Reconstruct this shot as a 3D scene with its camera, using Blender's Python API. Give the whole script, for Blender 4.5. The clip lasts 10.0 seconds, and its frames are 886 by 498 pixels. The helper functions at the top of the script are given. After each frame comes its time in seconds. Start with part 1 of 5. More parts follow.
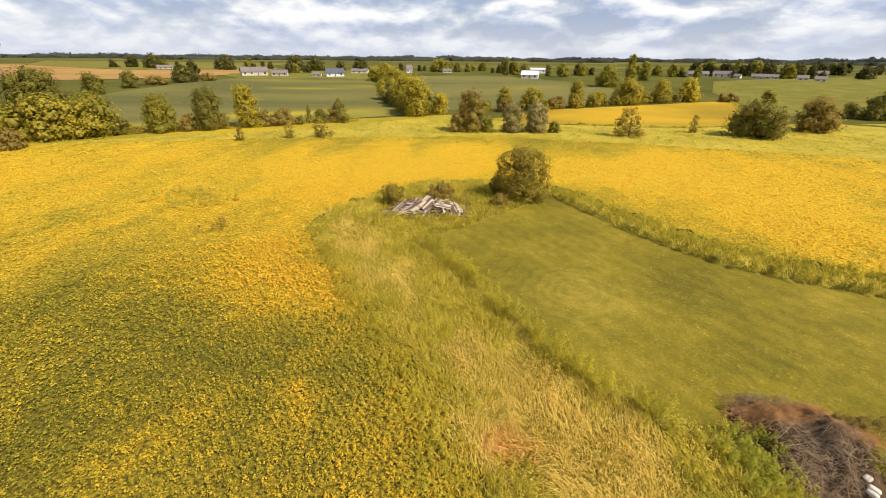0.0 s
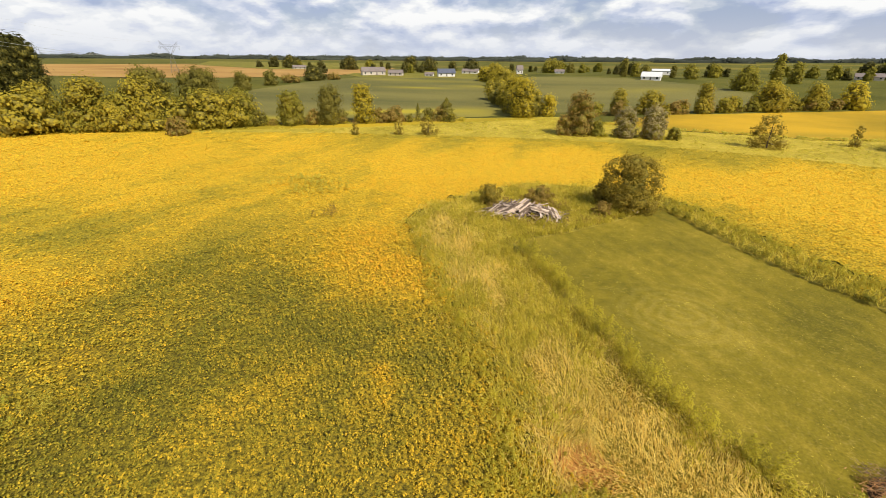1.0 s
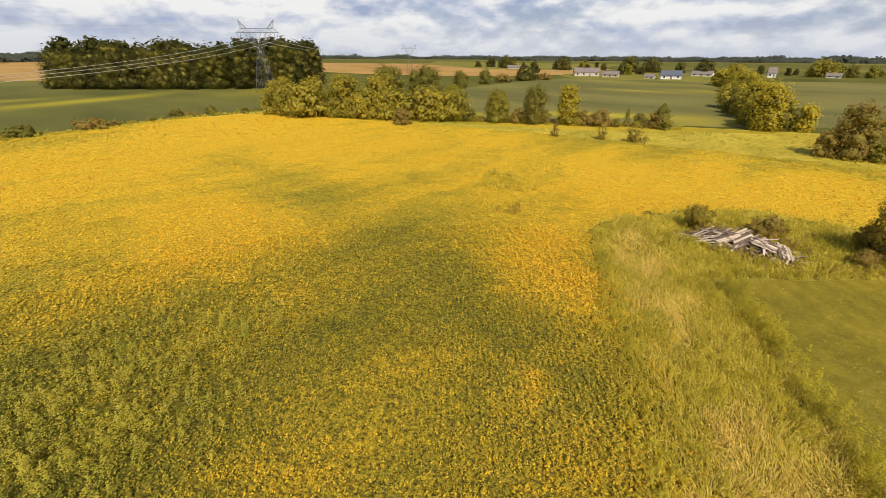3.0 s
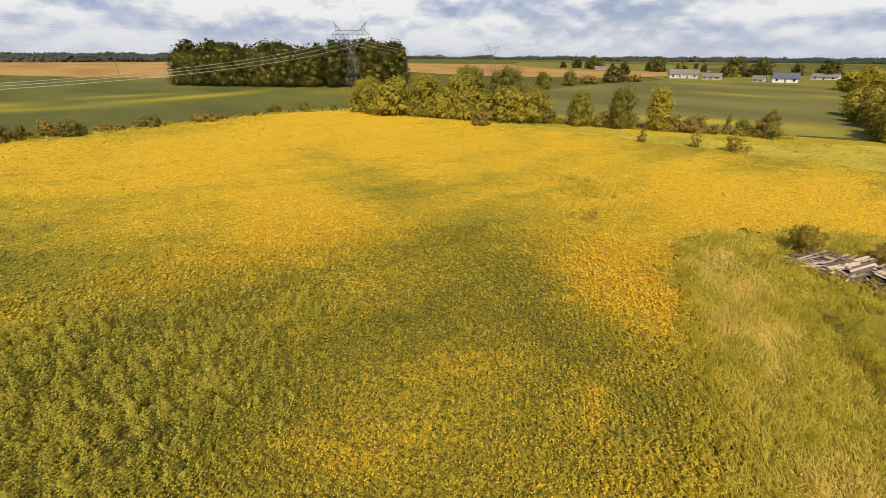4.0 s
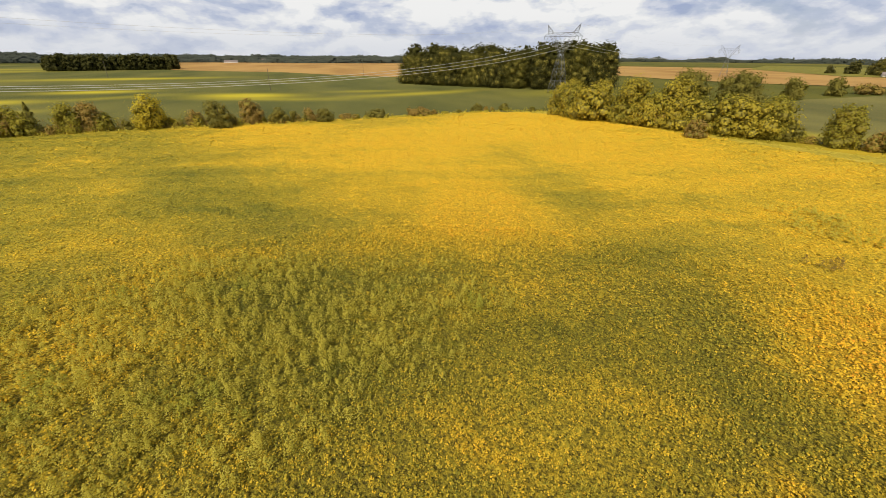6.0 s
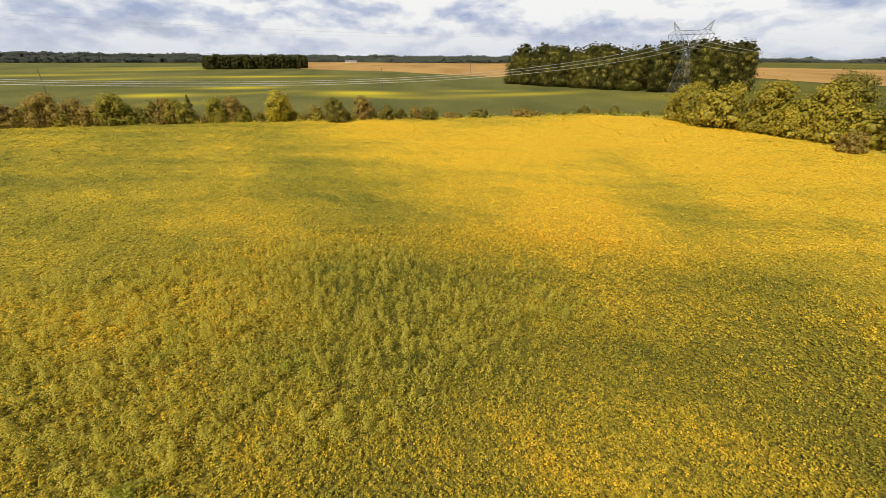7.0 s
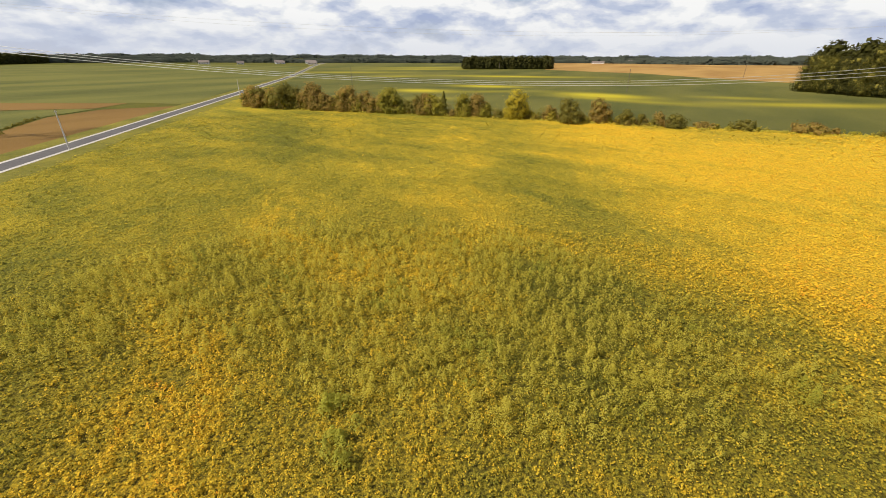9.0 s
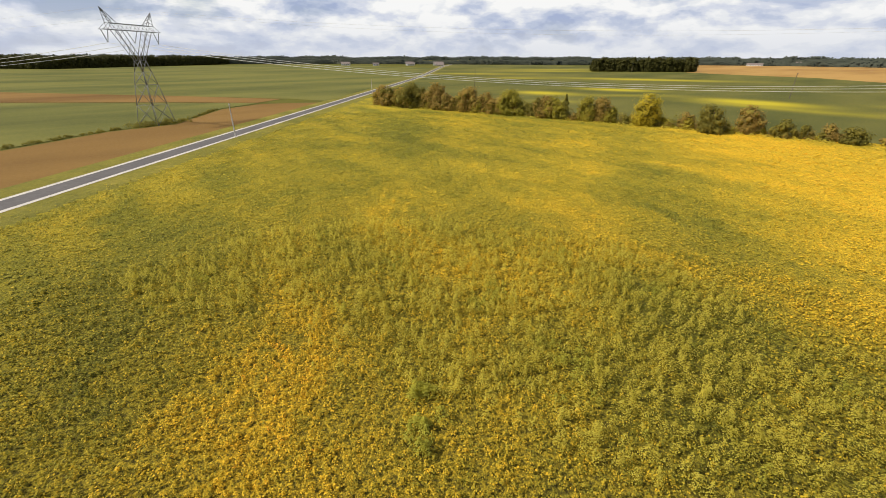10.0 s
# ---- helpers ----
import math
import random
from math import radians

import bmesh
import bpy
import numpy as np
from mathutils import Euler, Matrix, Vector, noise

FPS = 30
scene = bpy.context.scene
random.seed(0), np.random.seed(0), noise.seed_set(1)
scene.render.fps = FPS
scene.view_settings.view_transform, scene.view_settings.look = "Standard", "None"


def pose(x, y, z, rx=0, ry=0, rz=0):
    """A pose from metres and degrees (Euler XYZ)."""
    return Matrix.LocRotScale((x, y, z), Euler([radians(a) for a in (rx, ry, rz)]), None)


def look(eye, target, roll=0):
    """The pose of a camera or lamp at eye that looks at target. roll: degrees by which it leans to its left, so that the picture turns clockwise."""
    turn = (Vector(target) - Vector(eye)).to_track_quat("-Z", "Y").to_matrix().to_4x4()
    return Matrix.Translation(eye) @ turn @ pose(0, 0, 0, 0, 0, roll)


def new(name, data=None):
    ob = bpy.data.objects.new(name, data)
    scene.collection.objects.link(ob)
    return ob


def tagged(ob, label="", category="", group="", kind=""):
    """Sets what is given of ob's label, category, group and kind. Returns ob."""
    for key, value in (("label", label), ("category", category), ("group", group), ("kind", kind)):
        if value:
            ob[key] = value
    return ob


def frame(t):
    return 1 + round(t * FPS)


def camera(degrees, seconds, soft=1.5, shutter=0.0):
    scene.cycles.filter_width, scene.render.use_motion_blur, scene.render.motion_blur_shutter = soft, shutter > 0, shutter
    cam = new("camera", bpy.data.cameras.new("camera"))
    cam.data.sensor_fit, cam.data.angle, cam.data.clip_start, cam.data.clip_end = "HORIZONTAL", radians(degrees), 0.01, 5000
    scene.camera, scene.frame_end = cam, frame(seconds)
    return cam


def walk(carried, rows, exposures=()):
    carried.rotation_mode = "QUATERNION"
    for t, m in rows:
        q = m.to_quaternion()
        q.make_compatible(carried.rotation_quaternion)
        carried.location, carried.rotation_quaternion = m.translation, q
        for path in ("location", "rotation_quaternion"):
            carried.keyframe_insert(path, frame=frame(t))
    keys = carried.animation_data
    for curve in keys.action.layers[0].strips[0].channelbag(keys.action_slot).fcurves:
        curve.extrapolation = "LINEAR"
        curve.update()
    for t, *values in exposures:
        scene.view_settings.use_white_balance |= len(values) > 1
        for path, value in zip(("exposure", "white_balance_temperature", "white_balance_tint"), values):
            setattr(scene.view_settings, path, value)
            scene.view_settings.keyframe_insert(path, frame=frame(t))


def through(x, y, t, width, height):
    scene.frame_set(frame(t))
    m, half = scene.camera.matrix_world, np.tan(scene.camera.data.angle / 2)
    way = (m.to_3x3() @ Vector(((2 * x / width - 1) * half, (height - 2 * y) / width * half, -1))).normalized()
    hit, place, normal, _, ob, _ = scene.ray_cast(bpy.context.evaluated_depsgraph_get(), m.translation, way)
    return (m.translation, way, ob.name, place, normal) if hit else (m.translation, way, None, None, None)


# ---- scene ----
# ---- camera ----
# A drone hovers 20 m over a field edge and turns slowly to its left.
cam = camera(94.4, 10.0, soft=0.8)
EYE = Vector((0.0, 0.0, 20.0))
TURNS = [  # seconds, yaw to the left, pitch, roll
    (0.0, 0.00, -24.93, 0.46),
    (0.5, 6.97, -24.94, 0.45),
    (1.0, 14.10, -24.96, 0.35),
    (1.5, 21.18, -25.00, 0.31),
    (2.0, 28.40, -25.00, 0.38),
    (2.5, 35.13, -25.03, 0.34),
    (4.0, 51.29, -25.05, 0.37),
    (4.5, 57.29, -25.03, 0.37),
    (5.0, 63.25, -25.01, 0.36),
    (5.5, 70.32, -24.95, 0.41),
    (7.0, 90.78, -25.02, 0.43),
    (7.5, 98.32, -25.04, 0.48),
    (8.0, 105.63, -25.05, 0.48),
    (8.5, 113.86, -25.10, 0.33),
    (9.0, 121.39, -25.08, 0.27),
    (9.5, 129.67, -25.05, 0.27),
    (10.0, 137.17, -24.94, 0.20),
]


def facing(yaw, pitch):
    a, b = radians(yaw), radians(pitch)
    return Vector((-math.sin(a) * math.cos(b), math.cos(a) * math.cos(b), math.sin(b)))


walk(cam, [(t, look(EYE, EYE + facing(yaw, pitch) * 10, roll)) for t, yaw, pitch, roll in TURNS], [(0.0, 0.10), (2.5, -0.10), (5.0, -0.16), (7.5, -0.05), (10.0, -0.02)])

# ---- light ----
SUN = Vector((0.60, -0.42, 0.80)).normalized()
sun = new("sun", bpy.data.lights.new("sun", "SUN"))
sun.data.energy, sun.data.angle, sun.data.color = 5.2, radians(0.6), (1.0, 0.90, 0.73)
sun.matrix_world = look(SUN * 200, (0, 0, 0))

world = bpy.data.worlds.new("sky")
scene.world = world
world.use_nodes = True
wn, wl = world.node_tree.nodes, world.node_tree.links
wn.clear()


def wmath(op, a, b=None):
    n = wn.new("ShaderNodeMath")
    n.operation = op
    for i, v in enumerate((a, b)):
        if v is None:
            continue
        if isinstance(v, (int, float)):
            n.inputs[i].default_value = v
        else:
            wl.new(v, n.inputs[i])
    return n.outputs[0]


def wnoise(vector, scale, detail, rough, distort=0.0):
    n = wn.new("ShaderNodeTexNoise")
    n.inputs["Scale"].default_value, n.inputs["Detail"].default_value = scale, detail
    n.inputs["Roughness"].default_value, n.inputs["Distortion"].default_value = rough, distort
    wl.new(vector, n.inputs["Vector"])
    return n.outputs["Fac"]


def wramp(fac, stops):
    n = wn.new("ShaderNodeValToRGB")
    ramp = n.color_ramp
    ramp.interpolation = "EASE"
    while len(ramp.elements) < len(stops):
        ramp.elements.new(0.5)
    for e, (p, c) in zip(ramp.elements, stops):
        e.position, e.color = p, (*c, 1)
    wl.new(fac, n.inputs[0])
    return n.outputs[0]


sky = wn.new("ShaderNodeTexSky")
sky.sky_type, sky.sun_disc = "NISHITA", False
sky.sun_elevation, sky.sun_rotation = math.asin(SUN.z), math.atan2(SUN.x, SUN.y)
sky.air_density, sky.dust_density = 1.2, 0.6
dim = wn.new("ShaderNodeVectorMath")
dim.operation = "SCALE"
dim.inputs["Scale"].default_value = 0.095
wl.new(sky.outputs[0], dim.inputs[0])
coord = wn.new("ShaderNodeTexCoord")
split = wn.new("ShaderNodeSeparateXYZ")
wl.new(coord.outputs["Generated"], split.inputs[0])


def deck(lift):
    """Places in the clouds, flattened towards the horizon, seen lift higher up."""
    flat = wn.new("ShaderNodeCombineXYZ")
    wl.new(split.outputs[0], flat.inputs[0])
    wl.new(split.outputs[1], flat.inputs[1])
    wl.new(wmath("MULTIPLY", wmath("ADD", split.outputs[2], lift), 2.5), flat.inputs[2])
    return flat.outputs[0]


cover = wnoise(deck(0.0), 6.0, 10, 0.51, 0.10)
above = wnoise(deck(0.018), 6.0, 10, 0.51, 0.10)
banks = wnoise(deck(0.0), 1.9, 3, 0.5)
west = wmath("SUBTRACT", wmath("MULTIPLY", wmath("MAXIMUM", wmath("MULTIPLY", split.outputs[0], -1.0), 0.0), 0.056), wmath("MULTIPLY", wmath("MAXIMUM", split.outputs[1], 0.0), 0.035))
density = wmath("ADD", west, wmath("ADD", wmath("MULTIPLY", cover, 0.72), wmath("MULTIPLY", banks, 0.28)))
thick = wramp(density, [(0.40, (0.75, 0.75, 0.75)), (0.49, (1, 1, 1))])
overhead = wramp(split.outputs[2], [(0.16, (1, 1, 1)), (0.45, (0.22, 0.22, 0.22))])
thick = wmath("MULTIPLY", thick, overhead)
haze = wramp(split.outputs[2], [(0.0, (0.60, 0.60, 0.60)), (0.09, (0.0, 0.0, 0.0))])
lit = wmath("ADD", 0.5, wmath("MULTIPLY", wmath("SUBTRACT", cover, above), 2.6))
shade = wramp(wmath("ADD", wmath("MULTIPLY", density, 0.66), wmath("MULTIPLY", lit, 0.34)), [(0.37, (0.45, 0.53, 0.76)), (0.44, (0.60, 0.67, 0.84)), (0.50, (0.79, 0.83, 0.94)), (0.55, (0.96, 0.98, 1.01)), (0.60, (1.10, 1.10, 1.09))])
blend = wn.new("ShaderNodeMix")
blend.data_type = "RGBA"
wl.new(thick, blend.inputs[0])
wl.new(dim.outputs[0], blend.inputs[6])
wl.new(shade, blend.inputs[7])
low = wn.new("ShaderNodeMix")
low.data_type = "RGBA"
low.inputs[7].default_value = (0.76, 0.80, 0.90, 1)
wl.new(haze, low.inputs[0])
wl.new(blend.outputs[2], low.inputs[6])
back = wn.new("ShaderNodeBackground")
back.inputs["Strength"].default_value = 0.86
wl.new(low.outputs[2], back.inputs[0])
out = wn.new("ShaderNodeOutputWorld")
wl.new(back.outputs[0], out.inputs[0])

# ---- materials ----
class Nodes:
    """A small helper to wire one procedural material."""

    def __init__(self, name):
        self.mat = bpy.data.materials.new(name)
        self.mat.use_nodes = True
        self.tree = self.mat.node_tree
        self.tree.nodes.clear()
        self.end = self.add("ShaderNodeOutputMaterial")

    def add(self, kind, **values):
        n = self.tree.nodes.new(kind)
        for key, value in values.items():
            self.put(n, key, value)
        return n

    def put(self, n, key, value):
        slot = n.inputs[int(key[1:])] if key[0] == "i" and key[1:].isdigit() else n.inputs[key.replace("_", " ")]
        if isinstance(value, bpy.types.NodeSocket):
            self.tree.links.new(value, slot)
        else:
            slot.default_value = (*value, 1) if isinstance(value, tuple) and len(value) == 3 and slot.type == "RGBA" else value

    def math(self, op, a, b=0.0, clamp=False):
        n = self.add("ShaderNodeMath", i0=a, i1=b)
        n.operation, n.use_clamp = op, clamp
        return n.outputs[0]

    def place(self, stretch=(1, 1, 1), turn=0.0):
        pos = self.add("ShaderNodeNewGeometry").outputs["Position"]
        m = self.add("ShaderNodeMapping", Vector=pos)
        m.inputs["Scale"].default_value, m.inputs["Rotation"].default_value = stretch, (0, 0, radians(turn))
        return m.outputs[0]

    def noise(self, vector, scale, detail=4.0, rough=0.55):
        return self.add("ShaderNodeTexNoise", Vector=vector, Scale=scale, Detail=detail, Roughness=rough).outputs["Fac"]

    def ramp(self, fac, stops):
        n = self.add("ShaderNodeValToRGB", Fac=fac)
        e = n.color_ramp.elements
        while len(e) < len(stops):
            e.new(0.5)
        for item, (p, c) in zip(e, stops):
            item.position, item.color = p, (*((c,) * 3 if isinstance(c, float) else c), 1)
        return n.outputs[0]

    def mix(self, fac, a, b, how="MIX"):
        n = self.add("ShaderNodeMix")
        n.data_type, n.blend_type = "RGBA", how
        for i, v in ((0, fac), (6, a), (7, b)):
            self.put(n, f"i{i}", v)
        return n.outputs[2]

    def bump(self, height, strength, distance):
        return self.add("ShaderNodeBump", Height=height, Strength=strength, Distance=distance).outputs[0]

    def surface(self, color, rough=0.8, normal=None, metal=0.0, spec=0.3, through=0.0):
        b = self.add("ShaderNodeBsdfPrincipled", Base_Color=color, Roughness=rough, Metallic=metal)
        b.inputs["Specular IOR Level"].default_value = spec
        if normal:
            self.put(b, "Normal", normal)
        shader = b.outputs[0]
        if through:
            t = self.add("ShaderNodeBsdfTranslucent", Color=color)
            m = self.add("ShaderNodeMixShader", i0=through, i1=shader, i2=t.outputs[0])
            shader = m.outputs[0]
        self.tree.links.new(shader, self.end.inputs[0])
        return self.mat


def leaf_material(name, dark, light, third=None, through=0.36):
    n = Nodes(name)
    island = n.add("ShaderNodeNewGeometry").outputs["Random Per Island"]
    own = n.add("ShaderNodeObjectInfo").outputs["Random"]
    patch = n.noise(n.place(), 0.35, 2)
    f = n.math("ADD", n.math("MULTIPLY", island, 0.26), n.math("ADD", n.math("MULTIPLY", own, 0.26), n.math("MULTIPLY", n.math("SUBTRACT", patch, 0.28), 1.0)), True)
    stops = [(0.1, dark), (0.75, light)] + ([(1.0, third)] if third else [])
    return n.surface(n.ramp(f, stops), 0.7, spec=0.14, through=through)


CROP = [(0.0, (0.092, 0.098, 0.020)), (0.28, (0.235, 0.218, 0.026)), (0.50, (0.450, 0.345, 0.031)), (0.72, (0.750, 0.488, 0.032)), (0.90, (0.83, 0.510, 0.034)), (1.0, (0.78, 0.37, 0.03))]


def crop_leaf_material(name, vary):
    n = Nodes(name)
    ripe = n.add("ShaderNodeAttribute")
    ripe.attribute_name = "ripe"
    island = n.add("ShaderNodeNewGeometry").outputs["Random Per Island"]
    f = n.math("ADD", ripe.outputs["Fac"], n.math("MULTIPLY", n.math("SUBTRACT", island, 0.5), vary), True)
    return n.surface(n.ramp(f, CROP), 0.7, spec=0.12, through=0.25)


def crop_sheet_material():
    n = Nodes("soybean_canopy")
    ripe = n.add("ShaderNodeAttribute")
    ripe.attribute_name = "ripe"
    fine, mid = n.noise(n.place(), 5.0, 5, 0.7), n.noise(n.place((1, 1, 1)), 0.7, 3)
    f = n.math("ADD", ripe.outputs["Fac"], n.math("ADD", n.math("MULTIPLY", n.math("SUBTRACT", fine, 0.5), 0.5), n.math("MULTIPLY", n.math("SUBTRACT", mid, 0.5), 0.25)), True)
    gap_fade = n.add("ShaderNodeAttribute")
    gap_fade.attribute_name = "gap_fade"
    # gaps between leaves painted dark by noise, for shade and bare soil
    near_gap_shade, far_gap_shade = n.ramp(fine, [(0.37, 0.03), (0.61, 0.78)]), n.ramp(fine, [(0.28, 0.12), (0.53, 0.94)])
    gap_shade = n.mix(gap_fade.outputs["Fac"], near_gap_shade, far_gap_shade)
    return n.surface(n.mix(gap_shade, (0.056, 0.047, 0.014), n.ramp(f, CROP)), 0.85, n.bump(fine, 0.9, 0.25), spec=0.05)


def field_material(name, low, high, dry, streak=(1, 1, 1), turn=0.0, fine=1.5):
    """A far field: two tones of crop, ripening where the mesh says so."""
    n = Nodes(name)
    ripe = n.add("ShaderNodeAttribute")
    ripe.attribute_name = "ripe"
    a, b = n.noise(n.place(streak, turn), 0.02, 4), n.noise(n.place(), fine, 4, 0.7)
    f = n.math("ADD", n.math("SUBTRACT", n.math("MULTIPLY", a, 1.35), 0.28), n.math("MULTIPLY", b, 0.35), True)
    base = n.ramp(f, [(0.35, low), (0.70, high)])
    amount = n.math("ADD", ripe.outputs["Fac"], n.math("MULTIPLY", n.math("SUBTRACT", b, 0.5), 0.35), True)
    return n.surface(n.mix(amount, base, dry), 0.9, n.bump(b, 0.7, 0.35), spec=0.05)


def grass_material(name, a, b, c, scale=0.35, bump=0.12):
    n = Nodes(name)
    broad, mid, fine = n.noise(n.place(), 0.09, 3), n.noise(n.place(), scale * 3, 5, 0.65), n.noise(n.place(), 9.0, 5, 0.75)
    f = n.math("ADD", n.math("MULTIPLY", broad, 0.5), n.math("MULTIPLY", mid, 0.5))
    col = n.ramp(f, [(0.36, a), (0.52, b), (0.66, c)])
    col = n.mix(1.0, col, n.ramp(fine, [(0.30, 0.62), (0.60, 1.08)]), "MULTIPLY")
    return n.surface(col, 0.85, n.bump(fine, 0.7, bump), spec=0.15)


def lawn_material():
    n = Nodes("mown_grass")
    swath = n.add("ShaderNodeTexWave", Vector=n.place((1, 1, 1), -32), Scale=0.16, Distortion=2.2, Detail=2.0)
    swath.inputs["Detail Scale"].default_value = 0.4
    broad, fine, bits = n.noise(n.place(), 0.10, 4), n.noise(n.place(), 7.0, 5, 0.75), n.noise(n.place((1, 1, 1)), 3.2, 5, 0.75)
    mottle = n.noise(n.place((1, 0.8, 1), 35), 0.7, 6, 0.7)
    tone = n.math("ADD", n.math("MULTIPLY", broad, 0.50), n.math("ADD", n.math("MULTIPLY", mottle, 0.34), n.math("MULTIPLY", swath.outputs["Fac"], 0.03)))
    col = n.ramp(tone, [(0.32, (0.128, 0.110, 0.009)), (0.45, (0.213, 0.167, 0.013)), (0.57, (0.322, 0.241, 0.028))])
    straw = n.ramp(bits, [(0.54, 0.0), (0.72, 0.60)])
    col = n.mix(straw, col, (0.40, 0.30, 0.07))
    spot = n.add("ShaderNodeMapping", Vector=n.place())
    spot.inputs["Location"].default_value = (-12.6, -33.5, 0)
    turns = n.add("ShaderNodeTexWave", Vector=spot.outputs[0], Scale=0.30, Distortion=9.0, Detail=4.0)
    turns.wave_type, turns.rings_direction = "RINGS", "Z"
    away = n.add("ShaderNodeVectorMath", i0=spot.outputs[0])
    away.operation = "LENGTH"
    swirl = n.math("MULTIPLY", turns.outputs["Fac"], n.ramp(n.math("DIVIDE", away.outputs["Value"], 12.0), [(0.2, 0.20), (0.62, 0.0)]))
    col = n.mix(swirl, col, (0.42, 0.33, 0.08))
    col = n.mix(1.0, col, n.ramp(fine, [(0.28, 0.62), (0.62, 1.14)]), "MULTIPLY")
    return n.surface(col, 0.85, n.bump(fine, 0.6, 0.06), spec=0.15)


def plain_material(name, a, b, scale, rough=0.8, metal=0.0, bump=0.0, stretch=(1, 1, 1), random_tone=0.0):
    n = Nodes(name)
    f1, f2 = n.noise(n.place(stretch), scale, 5, 0.65), n.noise(n.place(stretch), scale * 0.12, 3)
    f = n.math("ADD", n.math("MULTIPLY", f1, 0.6), n.math("MULTIPLY", f2, 0.4))
    if random_tone:
        own = n.add("ShaderNodeObjectInfo").outputs["Random"]
        f = n.math("ADD", f, n.math("MULTIPLY", n.math("SUBTRACT", own, 0.5), random_tone))
    return n.surface(n.ramp(f, [(0.32, a), (0.68, b)]), rough, n.bump(f1, 0.5, bump) if bump else None, metal)


def glass_material():
    n = Nodes("window_glass")
    return n.surface((0.03, 0.035, 0.045), 0.06, spec=0.6)


SOY_LEAF, SOY_FAR_LEAF, SOY_SHEET = crop_leaf_material("soybean_leaf", 0.36), crop_leaf_material("soybean_top_leaf", 0.28), crop_sheet_material()
LAWN = lawn_material()
LAND = field_material("far_land", (0.075, 0.080, 0.016), (0.130, 0.122, 0.024), (0.36, 0.27, 0.05))
# paleness and blue of distance haze are put into these two crop colours
GREEN_FIELD = field_material("green_soybeans", (0.094, 0.102, 0.032), (0.168, 0.162, 0.046), (0.50, 0.40, 0.025), (0.35, 1, 1), 20)
OLIVE_FIELD = field_material("olive_soybeans", (0.110, 0.108, 0.038), (0.190, 0.170, 0.054), (0.44, 0.36, 0.03), (0.4, 1, 1), 55)
WEST_FIELD = field_material("western_soybeans", (0.078, 0.086, 0.026), (0.145, 0.138, 0.038), (0.46, 0.38, 0.03), (0.4, 1, 1), 55)
TAN_FIELD = field_material("dry_corn", (0.30, 0.170, 0.055), (0.42, 0.255, 0.085), (0.5, 0.33, 0.12), (0.3, 1, 1), 30)
BROWN_FIELD = field_material("bare_stubble", (0.155, 0.088, 0.030), (0.235, 0.140, 0.046), (0.35, 0.23, 0.08), (0.3, 1, 1), 50)
GOLD_FIELD = field_material("ripe_soybeans", (0.33, 0.225, 0.022), (0.56, 0.345, 0.028), (0.27, 0.22, 0.03), (1, 1, 1), 0, 2.5)
MIXED_FIELD = field_material("patchy_soybeans", (0.27, 0.225, 0.022), (0.50, 0.35, 0.028), (0.34, 0.27, 0.03), (1, 1, 1), 0, 2.5)
BAND_GRASS = grass_material("waterway_grass", (0.30, 0.245, 0.024), (0.48, 0.370, 0.040), (0.62, 0.465, 0.070))
ROUGH_GRASS = grass_material("rough_grass", (0.19, 0.160, 0.022), (0.33, 0.265, 0.040), (0.48, 0.37, 0.075))
VERGE = grass_material("verge_grass", (0.130, 0.128, 0.016), (0.205, 0.182, 0.024), (0.29, 0.238, 0.034))
ASPHALT = plain_material("asphalt", (0.085, 0.078, 0.080), (0.135, 0.125, 0.125), 1.2, 0.9, bump=0.02)
GRAVEL = plain_material("gravel", (0.42, 0.39, 0.36), (0.62, 0.58, 0.54), 2.0, 0.95, bump=0.04)
BARK = plain_material("bark", (0.070, 0.050, 0.035), (0.16, 0.125, 0.09), 6.0, 0.9, bump=0.04, stretch=(1, 1, 0.2))
STEEL = plain_material("galvanised_steel", (0.14, 0.142, 0.138), (0.24, 0.242, 0.235), 0.8, 0.6, 0.2)
WIRE = plain_material("aluminium_wire", (0.50, 0.50, 0.46), (0.66, 0.66, 0.62), 0.3, 0.45, 0.2)
CERAMIC = plain_material("insulator_glass", (0.16, 0.17, 0.16), (0.26, 0.27, 0.26), 3.0, 0.3)
PLANK = plain_material("weathered_plank", (0.150, 0.105, 0.075), (0.62, 0.49, 0.385), 3.0, 0.85, bump=0.03, stretch=(1, 1, 1), random_tone=0.75)
TWIG = plain_material("dead_twig", (0.14, 0.088, 0.050), (0.50, 0.35, 0.22), 2.0, 0.9)
BOUGH = plain_material("weathered_bough", (0.24, 0.18, 0.12), (0.56, 0.44, 0.32), 2.0, 0.9)
RUST_TWIG = plain_material("rusty_dead_branch", (0.36, 0.17, 0.060), (0.68, 0.38, 0.16), 2.0, 0.9)
HEAP_SOIL = plain_material("brown_litter", (0.050, 0.028, 0.013), (0.12, 0.070, 0.032), 3.0, 0.95, bump=0.15)
SACK = plain_material("pale_sack", (0.38, 0.33, 0.27), (0.68, 0.63, 0.57), 4.0, 0.7, bump=0.02)
STONE = plain_material("pale_stone", (0.36, 0.33, 0.29), (0.60, 0.56, 0.50), 4.0, 0.9, bump=0.05)
SIDING = plain_material("white_siding", (0.66, 0.65, 0.62), (0.80, 0.79, 0.77), 1.0, 0.7, bump=0.01, stretch=(0.1, 0.1, 6))
BEIGE = plain_material("beige_siding", (0.50, 0.44, 0.37), (0.62, 0.56, 0.48), 1.0, 0.7, bump=0.01, stretch=(0.1, 0.1, 6))
